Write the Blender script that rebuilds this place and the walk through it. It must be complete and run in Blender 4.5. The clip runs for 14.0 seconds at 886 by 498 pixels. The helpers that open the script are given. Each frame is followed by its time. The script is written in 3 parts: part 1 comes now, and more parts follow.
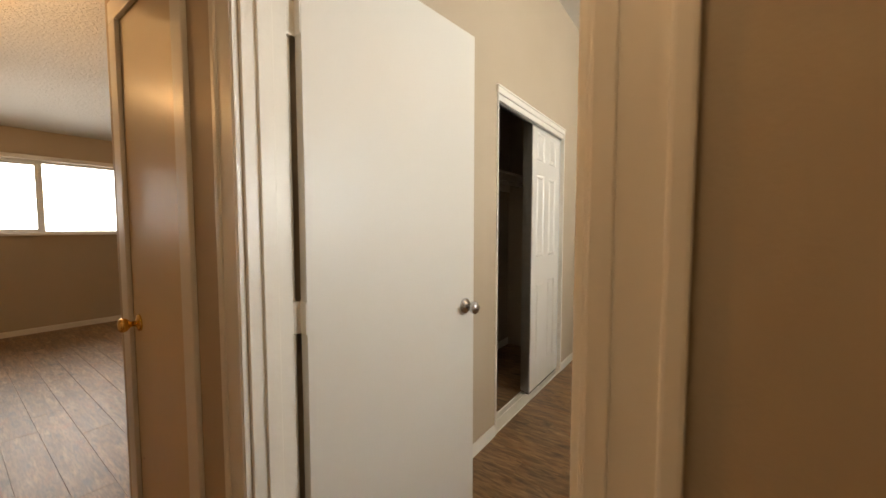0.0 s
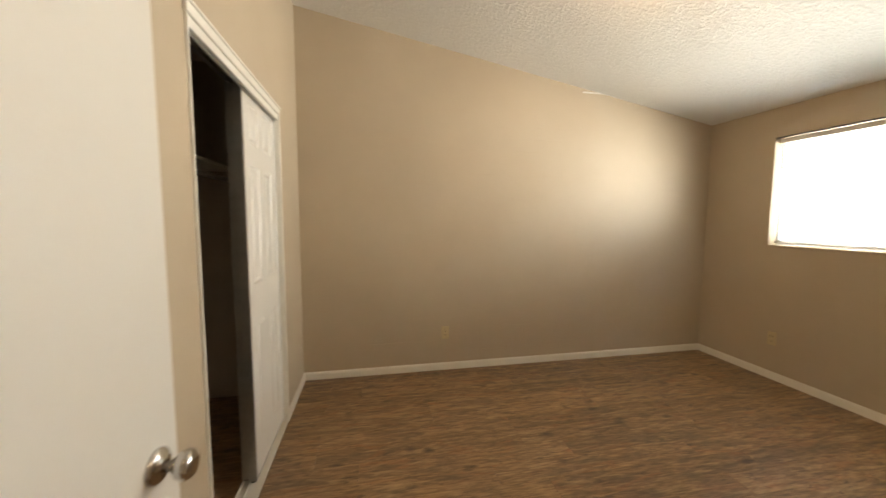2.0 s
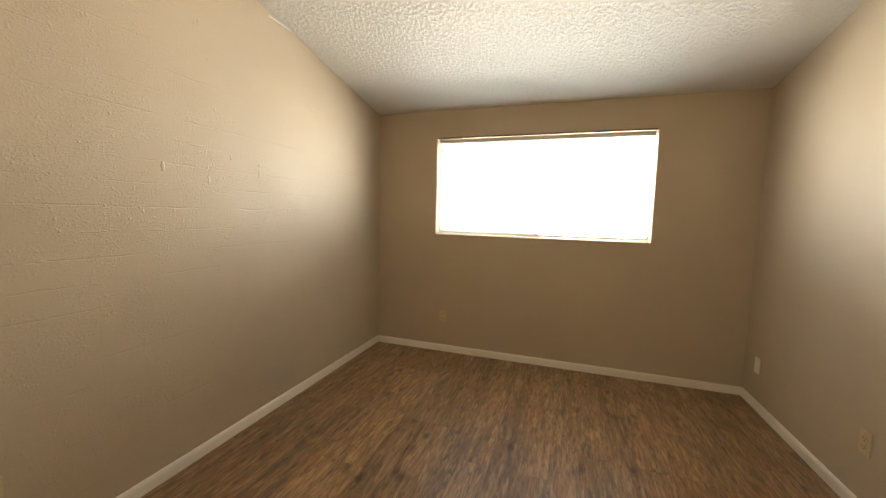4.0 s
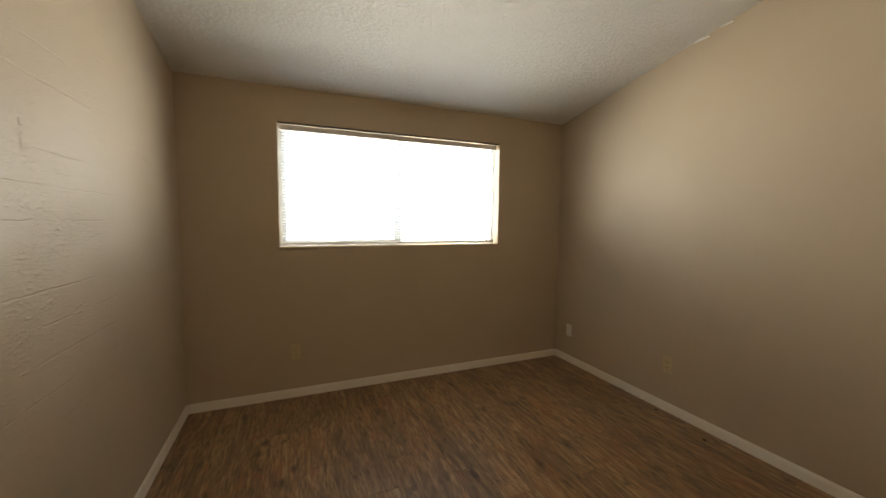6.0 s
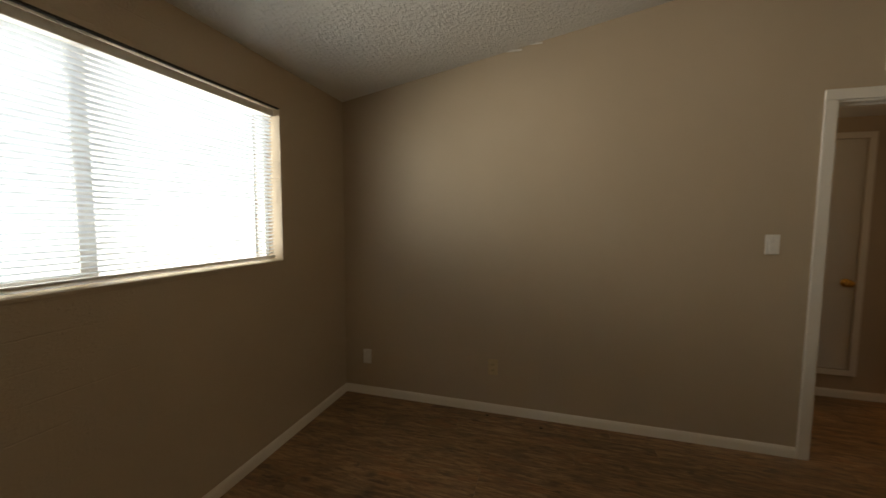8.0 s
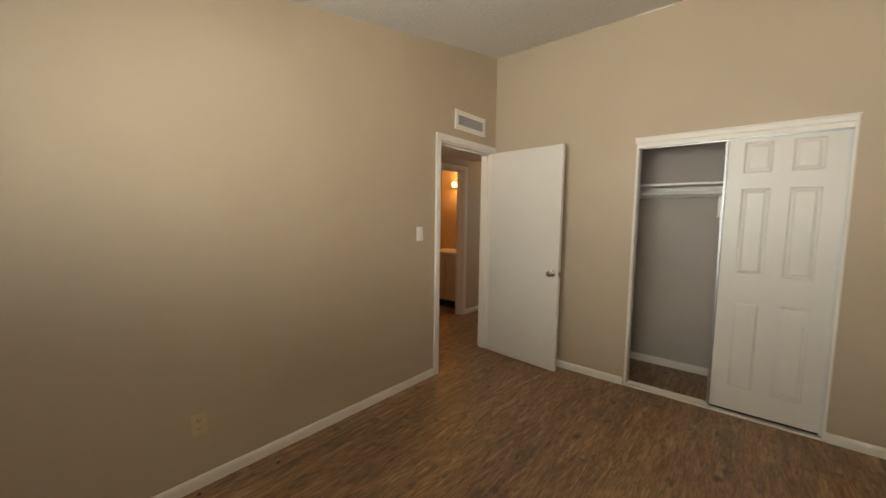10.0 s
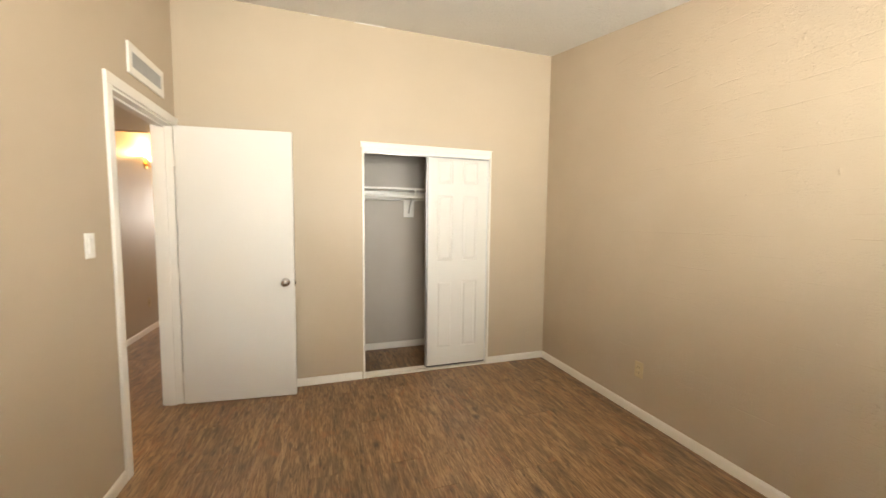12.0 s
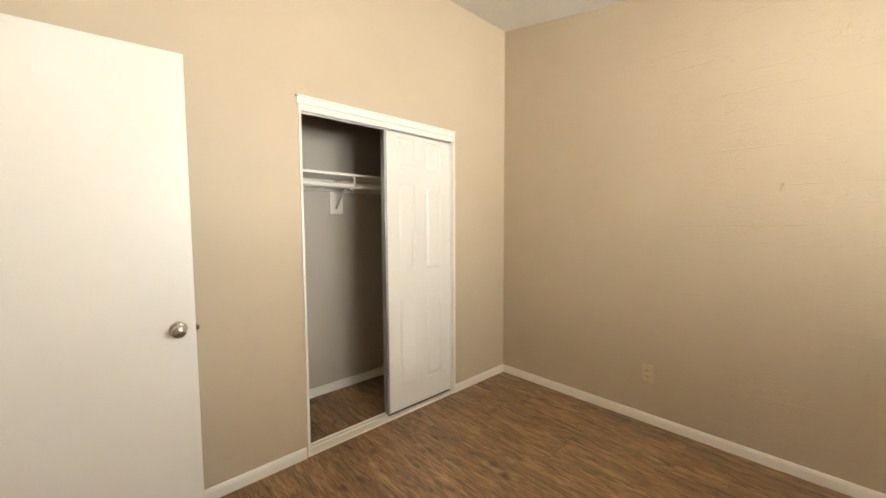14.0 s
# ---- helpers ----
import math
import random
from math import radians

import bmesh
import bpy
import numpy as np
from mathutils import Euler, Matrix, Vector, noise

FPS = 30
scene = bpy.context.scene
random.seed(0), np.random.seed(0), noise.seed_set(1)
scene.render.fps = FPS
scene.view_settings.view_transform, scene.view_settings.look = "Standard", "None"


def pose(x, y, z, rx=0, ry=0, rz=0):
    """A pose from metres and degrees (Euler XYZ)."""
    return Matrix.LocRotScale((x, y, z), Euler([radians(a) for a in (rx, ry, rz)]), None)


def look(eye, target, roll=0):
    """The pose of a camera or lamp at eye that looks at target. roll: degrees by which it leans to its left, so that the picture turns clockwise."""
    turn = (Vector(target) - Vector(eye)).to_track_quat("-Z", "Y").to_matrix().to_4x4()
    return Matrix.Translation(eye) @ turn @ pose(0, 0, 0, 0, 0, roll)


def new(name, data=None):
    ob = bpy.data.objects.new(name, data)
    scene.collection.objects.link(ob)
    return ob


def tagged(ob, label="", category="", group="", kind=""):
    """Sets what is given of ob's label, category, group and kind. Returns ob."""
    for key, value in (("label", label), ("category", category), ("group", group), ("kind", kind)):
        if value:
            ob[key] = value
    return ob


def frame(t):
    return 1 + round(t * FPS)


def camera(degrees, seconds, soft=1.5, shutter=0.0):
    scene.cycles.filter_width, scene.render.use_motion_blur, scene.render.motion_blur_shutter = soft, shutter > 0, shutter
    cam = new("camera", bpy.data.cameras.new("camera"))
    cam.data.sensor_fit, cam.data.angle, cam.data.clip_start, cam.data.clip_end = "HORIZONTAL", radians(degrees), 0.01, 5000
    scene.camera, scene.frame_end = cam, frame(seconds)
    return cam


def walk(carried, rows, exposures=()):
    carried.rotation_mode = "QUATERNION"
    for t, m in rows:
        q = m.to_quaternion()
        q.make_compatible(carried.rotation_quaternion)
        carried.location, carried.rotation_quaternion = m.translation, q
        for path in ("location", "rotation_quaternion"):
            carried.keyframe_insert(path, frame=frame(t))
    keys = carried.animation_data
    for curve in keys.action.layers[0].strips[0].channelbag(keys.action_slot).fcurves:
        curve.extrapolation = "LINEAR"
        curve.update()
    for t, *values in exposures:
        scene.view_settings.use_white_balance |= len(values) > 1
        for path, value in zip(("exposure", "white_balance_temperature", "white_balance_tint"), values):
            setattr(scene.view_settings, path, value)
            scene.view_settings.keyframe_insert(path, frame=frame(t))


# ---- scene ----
cam = camera(100.8, 14.0, soft=1.5, shutter=0.25)
PATH = [
    (0, (-0.575, 2.913, 1.238), (1.047, 4.078, 1.121), 0.0),
    (0.5, (-0.409, 3.105, 1.221), (1.201, 4.288, 1.125), 0.5),
    (1, (-0.297, 3.314, 1.249), (1.508, 4.169, 1.134), -0.2),
    (1.5, (-0.215, 3.32, 1.332), (1.77, 3.5, 1.168), 0.4),
    (2, (0.0, 3.345, 1.364), (1.954, 2.954, 1.194), 0.2),
    (2.5, (0.28, 3.34, 1.303), (2.011, 2.347, 1.168), 0.0),
    (3, (0.605, 3.325, 1.277), (1.926, 1.831, 1.131), 0.8),
    (5.5, (2.284, 3.157, 1.408), (1.982, 1.188, 1.223), 0.7),
    (6, (2.451, 2.914, 1.332), (1.686, 1.072, 1.187), 0.5),
    (6.5, (2.558, 2.564, 1.362), (1.42, 0.926, 1.206), 0.4),
    (7, (2.626, 2.166, 1.365), (1.161, 0.813, 1.211), 0.5),
    (7.5, (2.584, 1.899, 1.355), (0.885, 0.853, 1.208), 0.6),
    (8, (2.556, 1.552, 1.384), (0.641, 0.996, 1.23), 0.3),
    (8.5, (2.504, 1.196, 1.388), (0.512, 1.285, 1.231), 0.4),
    (11, (1.581, 0.552, 1.406), (1.172, 2.503, 1.239), 0.8),
    (11.5, (1.283, 0.611, 1.39), (1.391, 2.602, 1.237), 0.6),
    (12, (0.997, 0.723, 1.383), (1.623, 2.616, 1.233), 0.6),
    (12.5, (0.842, 0.89, 1.357), (1.791, 2.646, 1.231), 0.1),
    (13, (0.636, 1.19, 1.371), (1.806, 2.805, 1.233), 0.0),
    (13.5, (0.532, 1.515, 1.354), (1.903, 2.965, 1.219), -0.1),
    (14, (0.512, 1.88, 1.334), (1.873, 3.34, 1.204), -0.3),
]
walk(cam, [(t, look(eye, target, roll)) for t, eye, target, roll in PATH],
     exposures=((0.0, -0.22, 7150, 10), (1.5, -0.24, 7400, 10), (3.0, -0.18, 7650, 10), (5.5, -1.0, 7550, 10), (6.5, -1.42, 7650, 10), (7.5, -1.90, 7800, 10),
                (8.7, -2.15, 7800, 10), (10.8, 0.02, 7200, 10), (11.5, 0.17, 7200, 10), (12.5, 0.31, 7150, 10), (14.0, 0.22, 7200, 10)))

# ---- light ----
world = bpy.data.worlds.new("world")
scene.world = world
world.use_nodes = True
_wn = world.node_tree
_sky = _wn.nodes.new("ShaderNodeTexSky")
_sky.sky_type = "NISHITA"
_sky.sun_disc = False
_sky.sun_elevation = radians(48)
_sky.sun_rotation = radians(20)
_wn.links.new(_sky.outputs[0], _wn.nodes["Background"].inputs[0])
_wn.nodes["Background"].inputs[1].default_value = 0.08


def area_lamp(name, m, sx, sy, watts, color, spread=180):
    d = bpy.data.lights.new(name, "AREA")
    d.spread = radians(spread)
    d.shape, d.size, d.size_y, d.energy, d.color = "RECTANGLE", sx, sy, watts, color
    ob = new(name, d)
    ob.matrix_world = m
    return ob


def bulb(name, place, watts, color, radius=0.04):
    d = bpy.data.lights.new(name, "POINT")
    d.energy, d.color, d.shadow_soft_size = watts, color, radius
    ob = new(name, d)
    ob.location = place
    return ob


WIN = (0.697, 2.528, 1.130, 2.040)          # bedroom window: x from, x to, sill, head
area_lamp("window_daylight", pose(1.612, -0.175, 1.585, 90, 0, 0), 1.77, 0.88, 132, (0.90, 0.965, 1.0), 145)
area_lamp("living_window_daylight", pose(0.20, 9.44, 1.592, 90, 0, 180), 1.8, 0.85, 25, (1.0, 0.98, 0.95), 120)
bulb("ceiling_lamp_bulb", (1.60, 1.95, 2.50), 10.5, (1.0, 0.64, 0.34), 0.14)
bulb("sconce_bulb", (-0.90, 6.12, 2.13), 62, (1.0, 0.62, 0.28), 0.04)
# added warm fill for the near hall wall; its source is unseen
bulb("hall_fill_bulb", (-0.57, 3.05, 2.06), 5, (1.0, 0.72, 0.44), 0.06)
bulb("vanity_bulb", (-1.62, 5.30, 1.95), 22, (1.0, 0.45, 0.13), 0.05)

# ---- materials ----


def material(name, rough=0.5, metal=0.0, spec=0.5):
    m = bpy.data.materials.new(name)
    m.use_nodes = True
    nt = m.node_tree
    b = nt.nodes["Principled BSDF"]
    b.inputs["Roughness"].default_value = rough
    b.inputs["Metallic"].default_value = metal
    b.inputs["Specular IOR Level"].default_value = spec
    return m, nt, b


def node(nt, kind, **values):
    n = nt.nodes.new(kind)
    for key, value in values.items():
        n.inputs[key.replace("_", " ")].default_value = value
    return n


def coords(nt, scale=(1, 1, 1), turn=(0, 0, 0)):
    tc = nt.nodes.new("ShaderNodeTexCoord")
    mp = nt.nodes.new("ShaderNodeMapping")
    mp.inputs["Scale"].default_value = scale
    mp.inputs["Rotation"].default_value = turn
    nt.links.new(tc.outputs["Object"], mp.inputs[0])
    return mp.outputs[0]


def ramp(nt, source, stops):
    r = nt.nodes.new("ShaderNodeValToRGB")
    while len(r.color_ramp.elements) < len(stops):
        r.color_ramp.elements.new(0.5)
    for e, (at, c) in zip(r.color_ramp.elements, stops):
        e.position = at
        e.color = (*c, 1) if len(c) == 3 else c
    nt.links.new(source, r.inputs[0])
    return r.outputs[0]


def math_node(nt, op, a, b=None):
    n = nt.nodes.new("ShaderNodeMath")
    n.operation = op
    for k, v in enumerate((a, b)):
        if v is None:
            continue
        if isinstance(v, (int, float)):
            n.inputs[k].default_value = v
        else:
            nt.links.new(v, n.inputs[k])
    return n.outputs[0]


def bump(nt, b, height, distance, strength=1.0):
    n = nt.nodes.new("ShaderNodeBump")
    n.inputs["Strength"].default_value = strength
    n.inputs["Distance"].default_value = distance
    nt.links.new(height, n.inputs["Height"])
    nt.links.new(n.outputs[0], b.inputs["Normal"])


def mix(nt, factor, a, b):
    n = nt.nodes.new("ShaderNodeMix")
    n.data_type = "RGBA"
    for k, v in ((0, factor), (6, a), (7, b)):
        if isinstance(v, (int, float)):
            n.inputs[k].default_value = v
        elif isinstance(v, tuple):
            n.inputs[k].default_value = (*v, 1)
        else:
            nt.links.new(v, n.inputs[k])
    return n.outputs[2]


def painted(name, dark, light, rough, fine=160, depth=0.0004, spec=0.5):
    """Roller-painted surface: faint tone drift, orange-peel relief, uneven gloss."""
    m, nt, b = material(name, rough, 0, spec)
    v = coords(nt)
    big = node(nt, "ShaderNodeTexNoise", Scale=1.3, Detail=4)
    small = node(nt, "ShaderNodeTexNoise", Scale=fine, Detail=2)
    for n in (big, small):
        nt.links.new(v, n.inputs["Vector"])
    nt.links.new(ramp(nt, big.outputs[0], ((0.3, dark), (0.7, light))), b.inputs["Base Color"])
    nt.links.new(ramp(nt, big.outputs[0], ((0.3, (rough + 0.05,) * 3), (0.7, (rough - 0.04,) * 3))), b.inputs["Roughness"])
    bump(nt, b, small.outputs[0], depth)
    return m


WALL_DARK, WALL_LIGHT = (0.475, 0.385, 0.275), (0.51, 0.415, 0.300)


def block_paint(name, along, first):
    """Thick paint over stacked concrete block: uneven joints, drips, pits and grit. along: the wall's axis, first: a head joint's place on it."""
    m, nt, b = material(name, 0.47, 0, 0.42)
    v = coords(nt)
    sep = nt.nodes.new("ShaderNodeSeparateXYZ")
    nt.links.new(v, sep.inputs[0])
    flat = nt.nodes.new("ShaderNodeCombineXYZ")
    nt.links.new(math_node(nt, "SUBTRACT", sep.outputs[along], first), flat.inputs[0])
    nt.links.new(math_node(nt, "SUBTRACT", sep.outputs[2], 0.075), flat.inputs[1])

    def spread(scale, kind="ShaderNodeTexNoise", **kw):
        mp = nt.nodes.new("ShaderNodeMapping")
        mp.inputs["Scale"].default_value = scale
        nt.links.new(flat.outputs[0], mp.inputs[0])
        n = node(nt, kind, **kw)
        nt.links.new(mp.outputs[0], n.inputs["Vector"])
        return n
    warp = spread((1, 1, 1), Scale=11.0, Detail=6, Roughness=0.65)
    shift = nt.nodes.new("ShaderNodeVectorMath")
    shift.operation = "MULTIPLY_ADD"
    nt.links.new(warp.outputs["Color"], shift.inputs[0])
    shift.inputs[1].default_value = (0.022, 0.016, 0)
    nt.links.new(flat.outputs[0], shift.inputs[2])
    brick = nt.nodes.new("ShaderNodeTexBrick")
    brick.offset, brick.squash = 0.0, 1.0
    for key, value in (("Scale", 1.0), ("Mortar Size", 0.0035), ("Mortar Smooth", 0.8), ("Brick Width", 42.8), ("Row Height", 0.105)):
        brick.inputs[key].default_value = value
    nt.links.new(shift.outputs[0], brick.inputs["Vector"])
    head = nt.nodes.new("ShaderNodeTexBrick")
    head.offset, head.squash = 0.0, 1.0
    for key, value in (("Scale", 1.0), ("Mortar Size", 0.0035), ("Mortar Smooth", 0.8), ("Brick Width", 0.428), ("Row Height", 42.0)):
        head.inputs[key].default_value = value
    nt.links.new(shift.outputs[0], head.inputs["Vector"])
    worn = spread((3.2, 7.5, 1), Scale=1.0, Detail=4)
    tone = spread((1, 1, 1), Scale=1.9, Detail=5)
    grit = spread((1, 1, 1), Scale=105, Detail=4, Roughness=0.6)
    where = spread((1, 1, 1), Scale=4.5, Detail=5, Roughness=0.65)
    speck = spread((1, 0.75, 1), "ShaderNodeTexVoronoi", Scale=42)
    drip = spread((1, 0.42, 1), "ShaderNodeTexVoronoi", Scale=9)
    white, black = (1, 1, 1), (0, 0, 0)
    lines = math_node(nt, "MULTIPLY", brick.outputs["Fac"], ramp(nt, worn.outputs[0], ((0.44, black), (0.60, white))))
    lines = math_node(nt, "ADD", lines, math_node(nt, "MULTIPLY", math_node(nt, "MULTIPLY", head.outputs["Fac"], tone.outputs[0]), 0.35))
    edge = math_node(nt, "MULTIPLY", ramp(nt, warp.outputs[0], ((0.56, black), (0.66, white))), math_node(nt, "MULTIPLY", brick.outputs["Fac"], 0.55))
    rough_spots = math_node(nt, "MULTIPLY", ramp(nt, grit.outputs[0], ((0.50, black), (0.72, white))), ramp(nt, where.outputs[0], ((0.36, (0.10,) * 3), (0.62, white))))
    specks = math_node(nt, "MULTIPLY", ramp(nt, speck.outputs[0], ((0.05, white), (0.24, black))), ramp(nt, where.outputs[0], ((0.45, black), (0.60, white))))
    drips = math_node(nt, "MULTIPLY", ramp(nt, drip.outputs[0], ((0.03, white), (0.09, black))), where.outputs[0])
    total = math_node(nt, "ADD", math_node(nt, "MULTIPLY", rough_spots, 0.55), math_node(nt, "MULTIPLY", drips, 0.8))
    total = math_node(nt, "ADD", total, math_node(nt, "MULTIPLY", specks, 0.8))
    total = math_node(nt, "ADD", total, edge)
    total = math_node(nt, "SUBTRACT", total, math_node(nt, "MULTIPLY", lines, 0.46))
    nt.links.new(ramp(nt, tone.outputs[0], ((0.3, WALL_DARK), (0.7, WALL_LIGHT))), b.inputs["Base Color"])
    bump(nt, b, total, 0.0030, 1.0)
    return m


def textured_ceiling():
    m, nt, b = material("textured_ceiling_paint", 0.75)
    v = coords(nt)
    a = node(nt, "ShaderNodeTexNoise", Scale=44, Detail=4, Roughness=0.6)
    c = node(nt, "ShaderNodeTexNoise", Scale=1.1, Detail=3)
    for n in (a, c):
        nt.links.new(v, n.inputs["Vector"])
    nt.links.new(ramp(nt, c.outputs[0], ((0.3, (0.74, 0.71, 0.65)), (0.7, (0.79, 0.76, 0.70)))), b.inputs["Base Color"])
    h = ramp(nt, a.outputs[0], ((0.45, (0, 0, 0)), (0.62, (1, 1, 1))))
    bump(nt, b, h, 0.005, 0.72)
    return m


def plank_material(name, tones, rough=0.42):
    """Wood-look vinyl: long grain along y, knots, tone by plank."""
    m, nt, b = material(name, rough)
    tc = nt.nodes.new("ShaderNodeTexCoord")
    info = nt.nodes.new("ShaderNodeObjectInfo")
    off = nt.nodes.new("ShaderNodeVectorMath")
    off.operation = "MULTIPLY_ADD"
    comb = nt.nodes.new("ShaderNodeCombineXYZ")
    for k in range(3):
        nt.links.new(info.outputs["Random"], comb.inputs[k])
    nt.links.new(comb.outputs[0], off.inputs[0])
    off.inputs[1].default_value = (17, 31, 11)
    nt.links.new(tc.outputs["Object"], off.inputs[2])

    def stretched(scale, kind="ShaderNodeTexNoise", **kw):
        mp = nt.nodes.new("ShaderNodeMapping")
        mp.inputs["Scale"].default_value = scale
        nt.links.new(off.outputs[0], mp.inputs[0])
        n = node(nt, kind, **kw)
        nt.links.new(mp.outputs[0], n.inputs["Vector"])
        return n
    grain = stretched((38, 5.0, 1), Scale=1.0, Detail=7, Roughness=0.65, Distortion=0.4)
    broad = stretched((11, 2.2, 1), Scale=1.0, Detail=4, Roughness=0.55, Distortion=0.7)
    streak = stretched((34, 7.5, 1), Scale=1.0, Detail=5, Roughness=0.6, Distortion=0.9)
    knots = stretched((5.6, 3.1, 1), "ShaderNodeTexVoronoi", Scale=1.0, Randomness=1.0)
    fine = stretched((120, 14, 1), Scale=1.0, Detail=4)
    base = ramp(nt, grain.outputs[0], tuple(zip((0.20, 0.42, 0.60, 0.80), tones)))
    base = mix(nt, math_node(nt, "MULTIPLY", ramp(nt, broad.outputs[0], ((0.48, (0, 0, 0)), (0.66, (1, 1, 1)))), 0.75), base, tuple(0.62 * c + 0.012 for c in tones[1]))
    dark = ramp(nt, streak.outputs[0], ((0.56, (0, 0, 0)), (0.66, (1, 1, 1))))
    col = mix(nt, math_node(nt, "MULTIPLY", dark, 0.70), base, tones[0])
    # weathered grey-violet halo round each knot, and rusty patches between
    patch = stretched((10, 3.0, 1), Scale=1.0, Detail=3, Distortion=1.2)
    rust = ramp(nt, patch.outputs[0], ((0.56, (0, 0, 0)), (0.70, (1, 1, 1))))
    col = mix(nt, math_node(nt, "MULTIPLY", rust, 0.65), col, (tones[2][0] * 0.93, tones[2][1] * 0.68, tones[2][2] * 0.56))
    grey = ramp(nt, patch.outputs[0], ((0.30, (1, 1, 1)), (0.42, (0, 0, 0))))
    col = mix(nt, math_node(nt, "MULTIPLY", grey, 0.55), col, (tones[1][0] * 0.62, tones[1][1] * 0.68, tones[1][2] * 0.78))
    gold = stretched((26, 3.4, 1), Scale=1.0, Detail=4, Distortion=0.6)
    col = mix(nt, math_node(nt, "MULTIPLY", ramp(nt, gold.outputs[0], ((0.56, (0, 0, 0)), (0.68, (1, 1, 1)))), 0.6), col, tones[3])
    wobble = stretched((40, 18, 1), Scale=1.0, Detail=3)
    ring = math_node(nt, "ADD", knots.outputs[0], math_node(nt, "MULTIPLY", math_node(nt, "SUBTRACT", wobble.outputs[0], 0.5), 0.22))
    k = ramp(nt, ring, ((0.03, (1, 1, 1)), (0.09, (0.6,) * 3), (0.17, (0, 0, 0))))
    col = mix(nt, math_node(nt, "MULTIPLY", k, 0.85), col, (0.062, 0.036, 0.022))
    hv = nt.nodes.new("ShaderNodeHueSaturation")
    nt.links.new(math_node(nt, "ADD", math_node(nt, "MULTIPLY", info.outputs["Random"], 0.30), 0.85), hv.inputs["Value"])
    n2 = nt.nodes.new("ShaderNodeMix")
    n2.data_type, n2.blend_type = "RGBA", "MULTIPLY"
    n2.inputs[0].default_value = 1.0
    nt.links.new(col, n2.inputs[6])
    nt.links.new(ramp(nt, fine.outputs[0], ((0.36, (0.68, 0.66, 0.64)), (0.62, (1.14, 1.14, 1.14)))), n2.inputs[7])
    nt.links.new(n2.outputs[2], hv.inputs["Color"])
    nt.links.new(hv.outputs[0], b.inputs["Base Color"])
    nt.links.new(ramp(nt, streak.outputs[0], ((0.3, (rough + 0.06,) * 3), (0.7, (rough - 0.05,) * 3))), b.inputs["Roughness"])
    bump(nt, b, fine.outputs[0], 0.0005, 0.6)
    return m


WALL = painted("beige_wall_paint", WALL_DARK, WALL_LIGHT, 0.50, spec=0.34)
BLOCK_E = block_paint("painted_block_east", 1, 0.231)
BLOCK_S = block_paint("painted_block_south", 0, 0.10)
CEIL = textured_ceiling()
TRIM = painted("white_trim_paint", (0.79, 0.748, 0.67), (0.83, 0.788, 0.71), 0.32, 60, 0.0005)
DOOR = painted("white_door_paint", (0.71, 0.68, 0.62), (0.745, 0.715, 0.655), 0.36, 110, 0.0004)
CLOSET = painted("closet_grey_paint", (0.43, 0.375, 0.315), (0.47, 0.415, 0.35), 0.6)
HALLDOOR = painted("glossy_cream_door_paint", (0.66, 0.52, 0.32), (0.70, 0.56, 0.36), 0.30, 40, 0.0002)
PLANK = plank_material("wood_look_vinyl", ((0.070, 0.040, 0.022), (0.240, 0.140, 0.070), (0.350, 0.215, 0.108), (0.470, 0.310, 0.165)))
SUBFLOOR = painted("dark_underlay", (0.05, 0.035, 0.025), (0.06, 0.045, 0.03), 0.8)


def plain(name, color, rough, metal=0.0, scale=40.0, vary=0.06):
    m, nt, b = material(name, rough, metal)
    n = node(nt, "ShaderNodeTexNoise", Scale=scale, Detail=3)
    nt.links.new(coords(nt), n.inputs["Vector"])
    lo, hi = tuple(c * (1 - vary) for c in color), tuple(min(1, c * (1 + vary)) for c in color)
    nt.links.new(ramp(nt, n.outputs[0], ((0.3, lo), (0.7, hi))), b.inputs["Base Color"])
    nt.links.new(ramp(nt, n.outputs[0], ((0.3, (rough * 1.2,) * 3), (0.7, (rough * 0.85,) * 3))), b.inputs["Roughness"])
    return m


CHROME = plain("satin_nickel", (0.62, 0.61, 0.60), 0.13, 1.0, 30)
BRASS = plain("polished_brass", (0.80, 0.52, 0.16), 0.14, 1.0, 30)
FRAMEALU = plain("window_aluminium", (0.84, 0.83, 0.80), 0.4, 0.0, 30)
ALU = plain("white_aluminium", (0.66, 0.66, 0.64), 0.35, 0.0, 30)
DARKALU = plain("grey_aluminium_track", (0.42, 0.42, 0.41), 0.35, 0.9, 30)
PLATE = plain("ivory_plastic", (0.57, 0.46, 0.27), 0.35)
WHITEPLATE = plain("white_plastic", (0.80, 0.78, 0.73), 0.32)
DARK = plain("dark_void", (0.03, 0.028, 0.025), 0.8)
GREYVENT = plain("grey_vent_metal", (0.42, 0.41, 0.385), 0.5)
BATHWALL = painted("bath_wall_paint", (0.50, 0.40, 0.28), (0.54, 0.43, 0.31), 0.45)
LAMINATE = painted("cream_laminate", (0.68, 0.60, 0.48), (0.72, 0.64, 0.52), 0.3, 40, 0.0002)


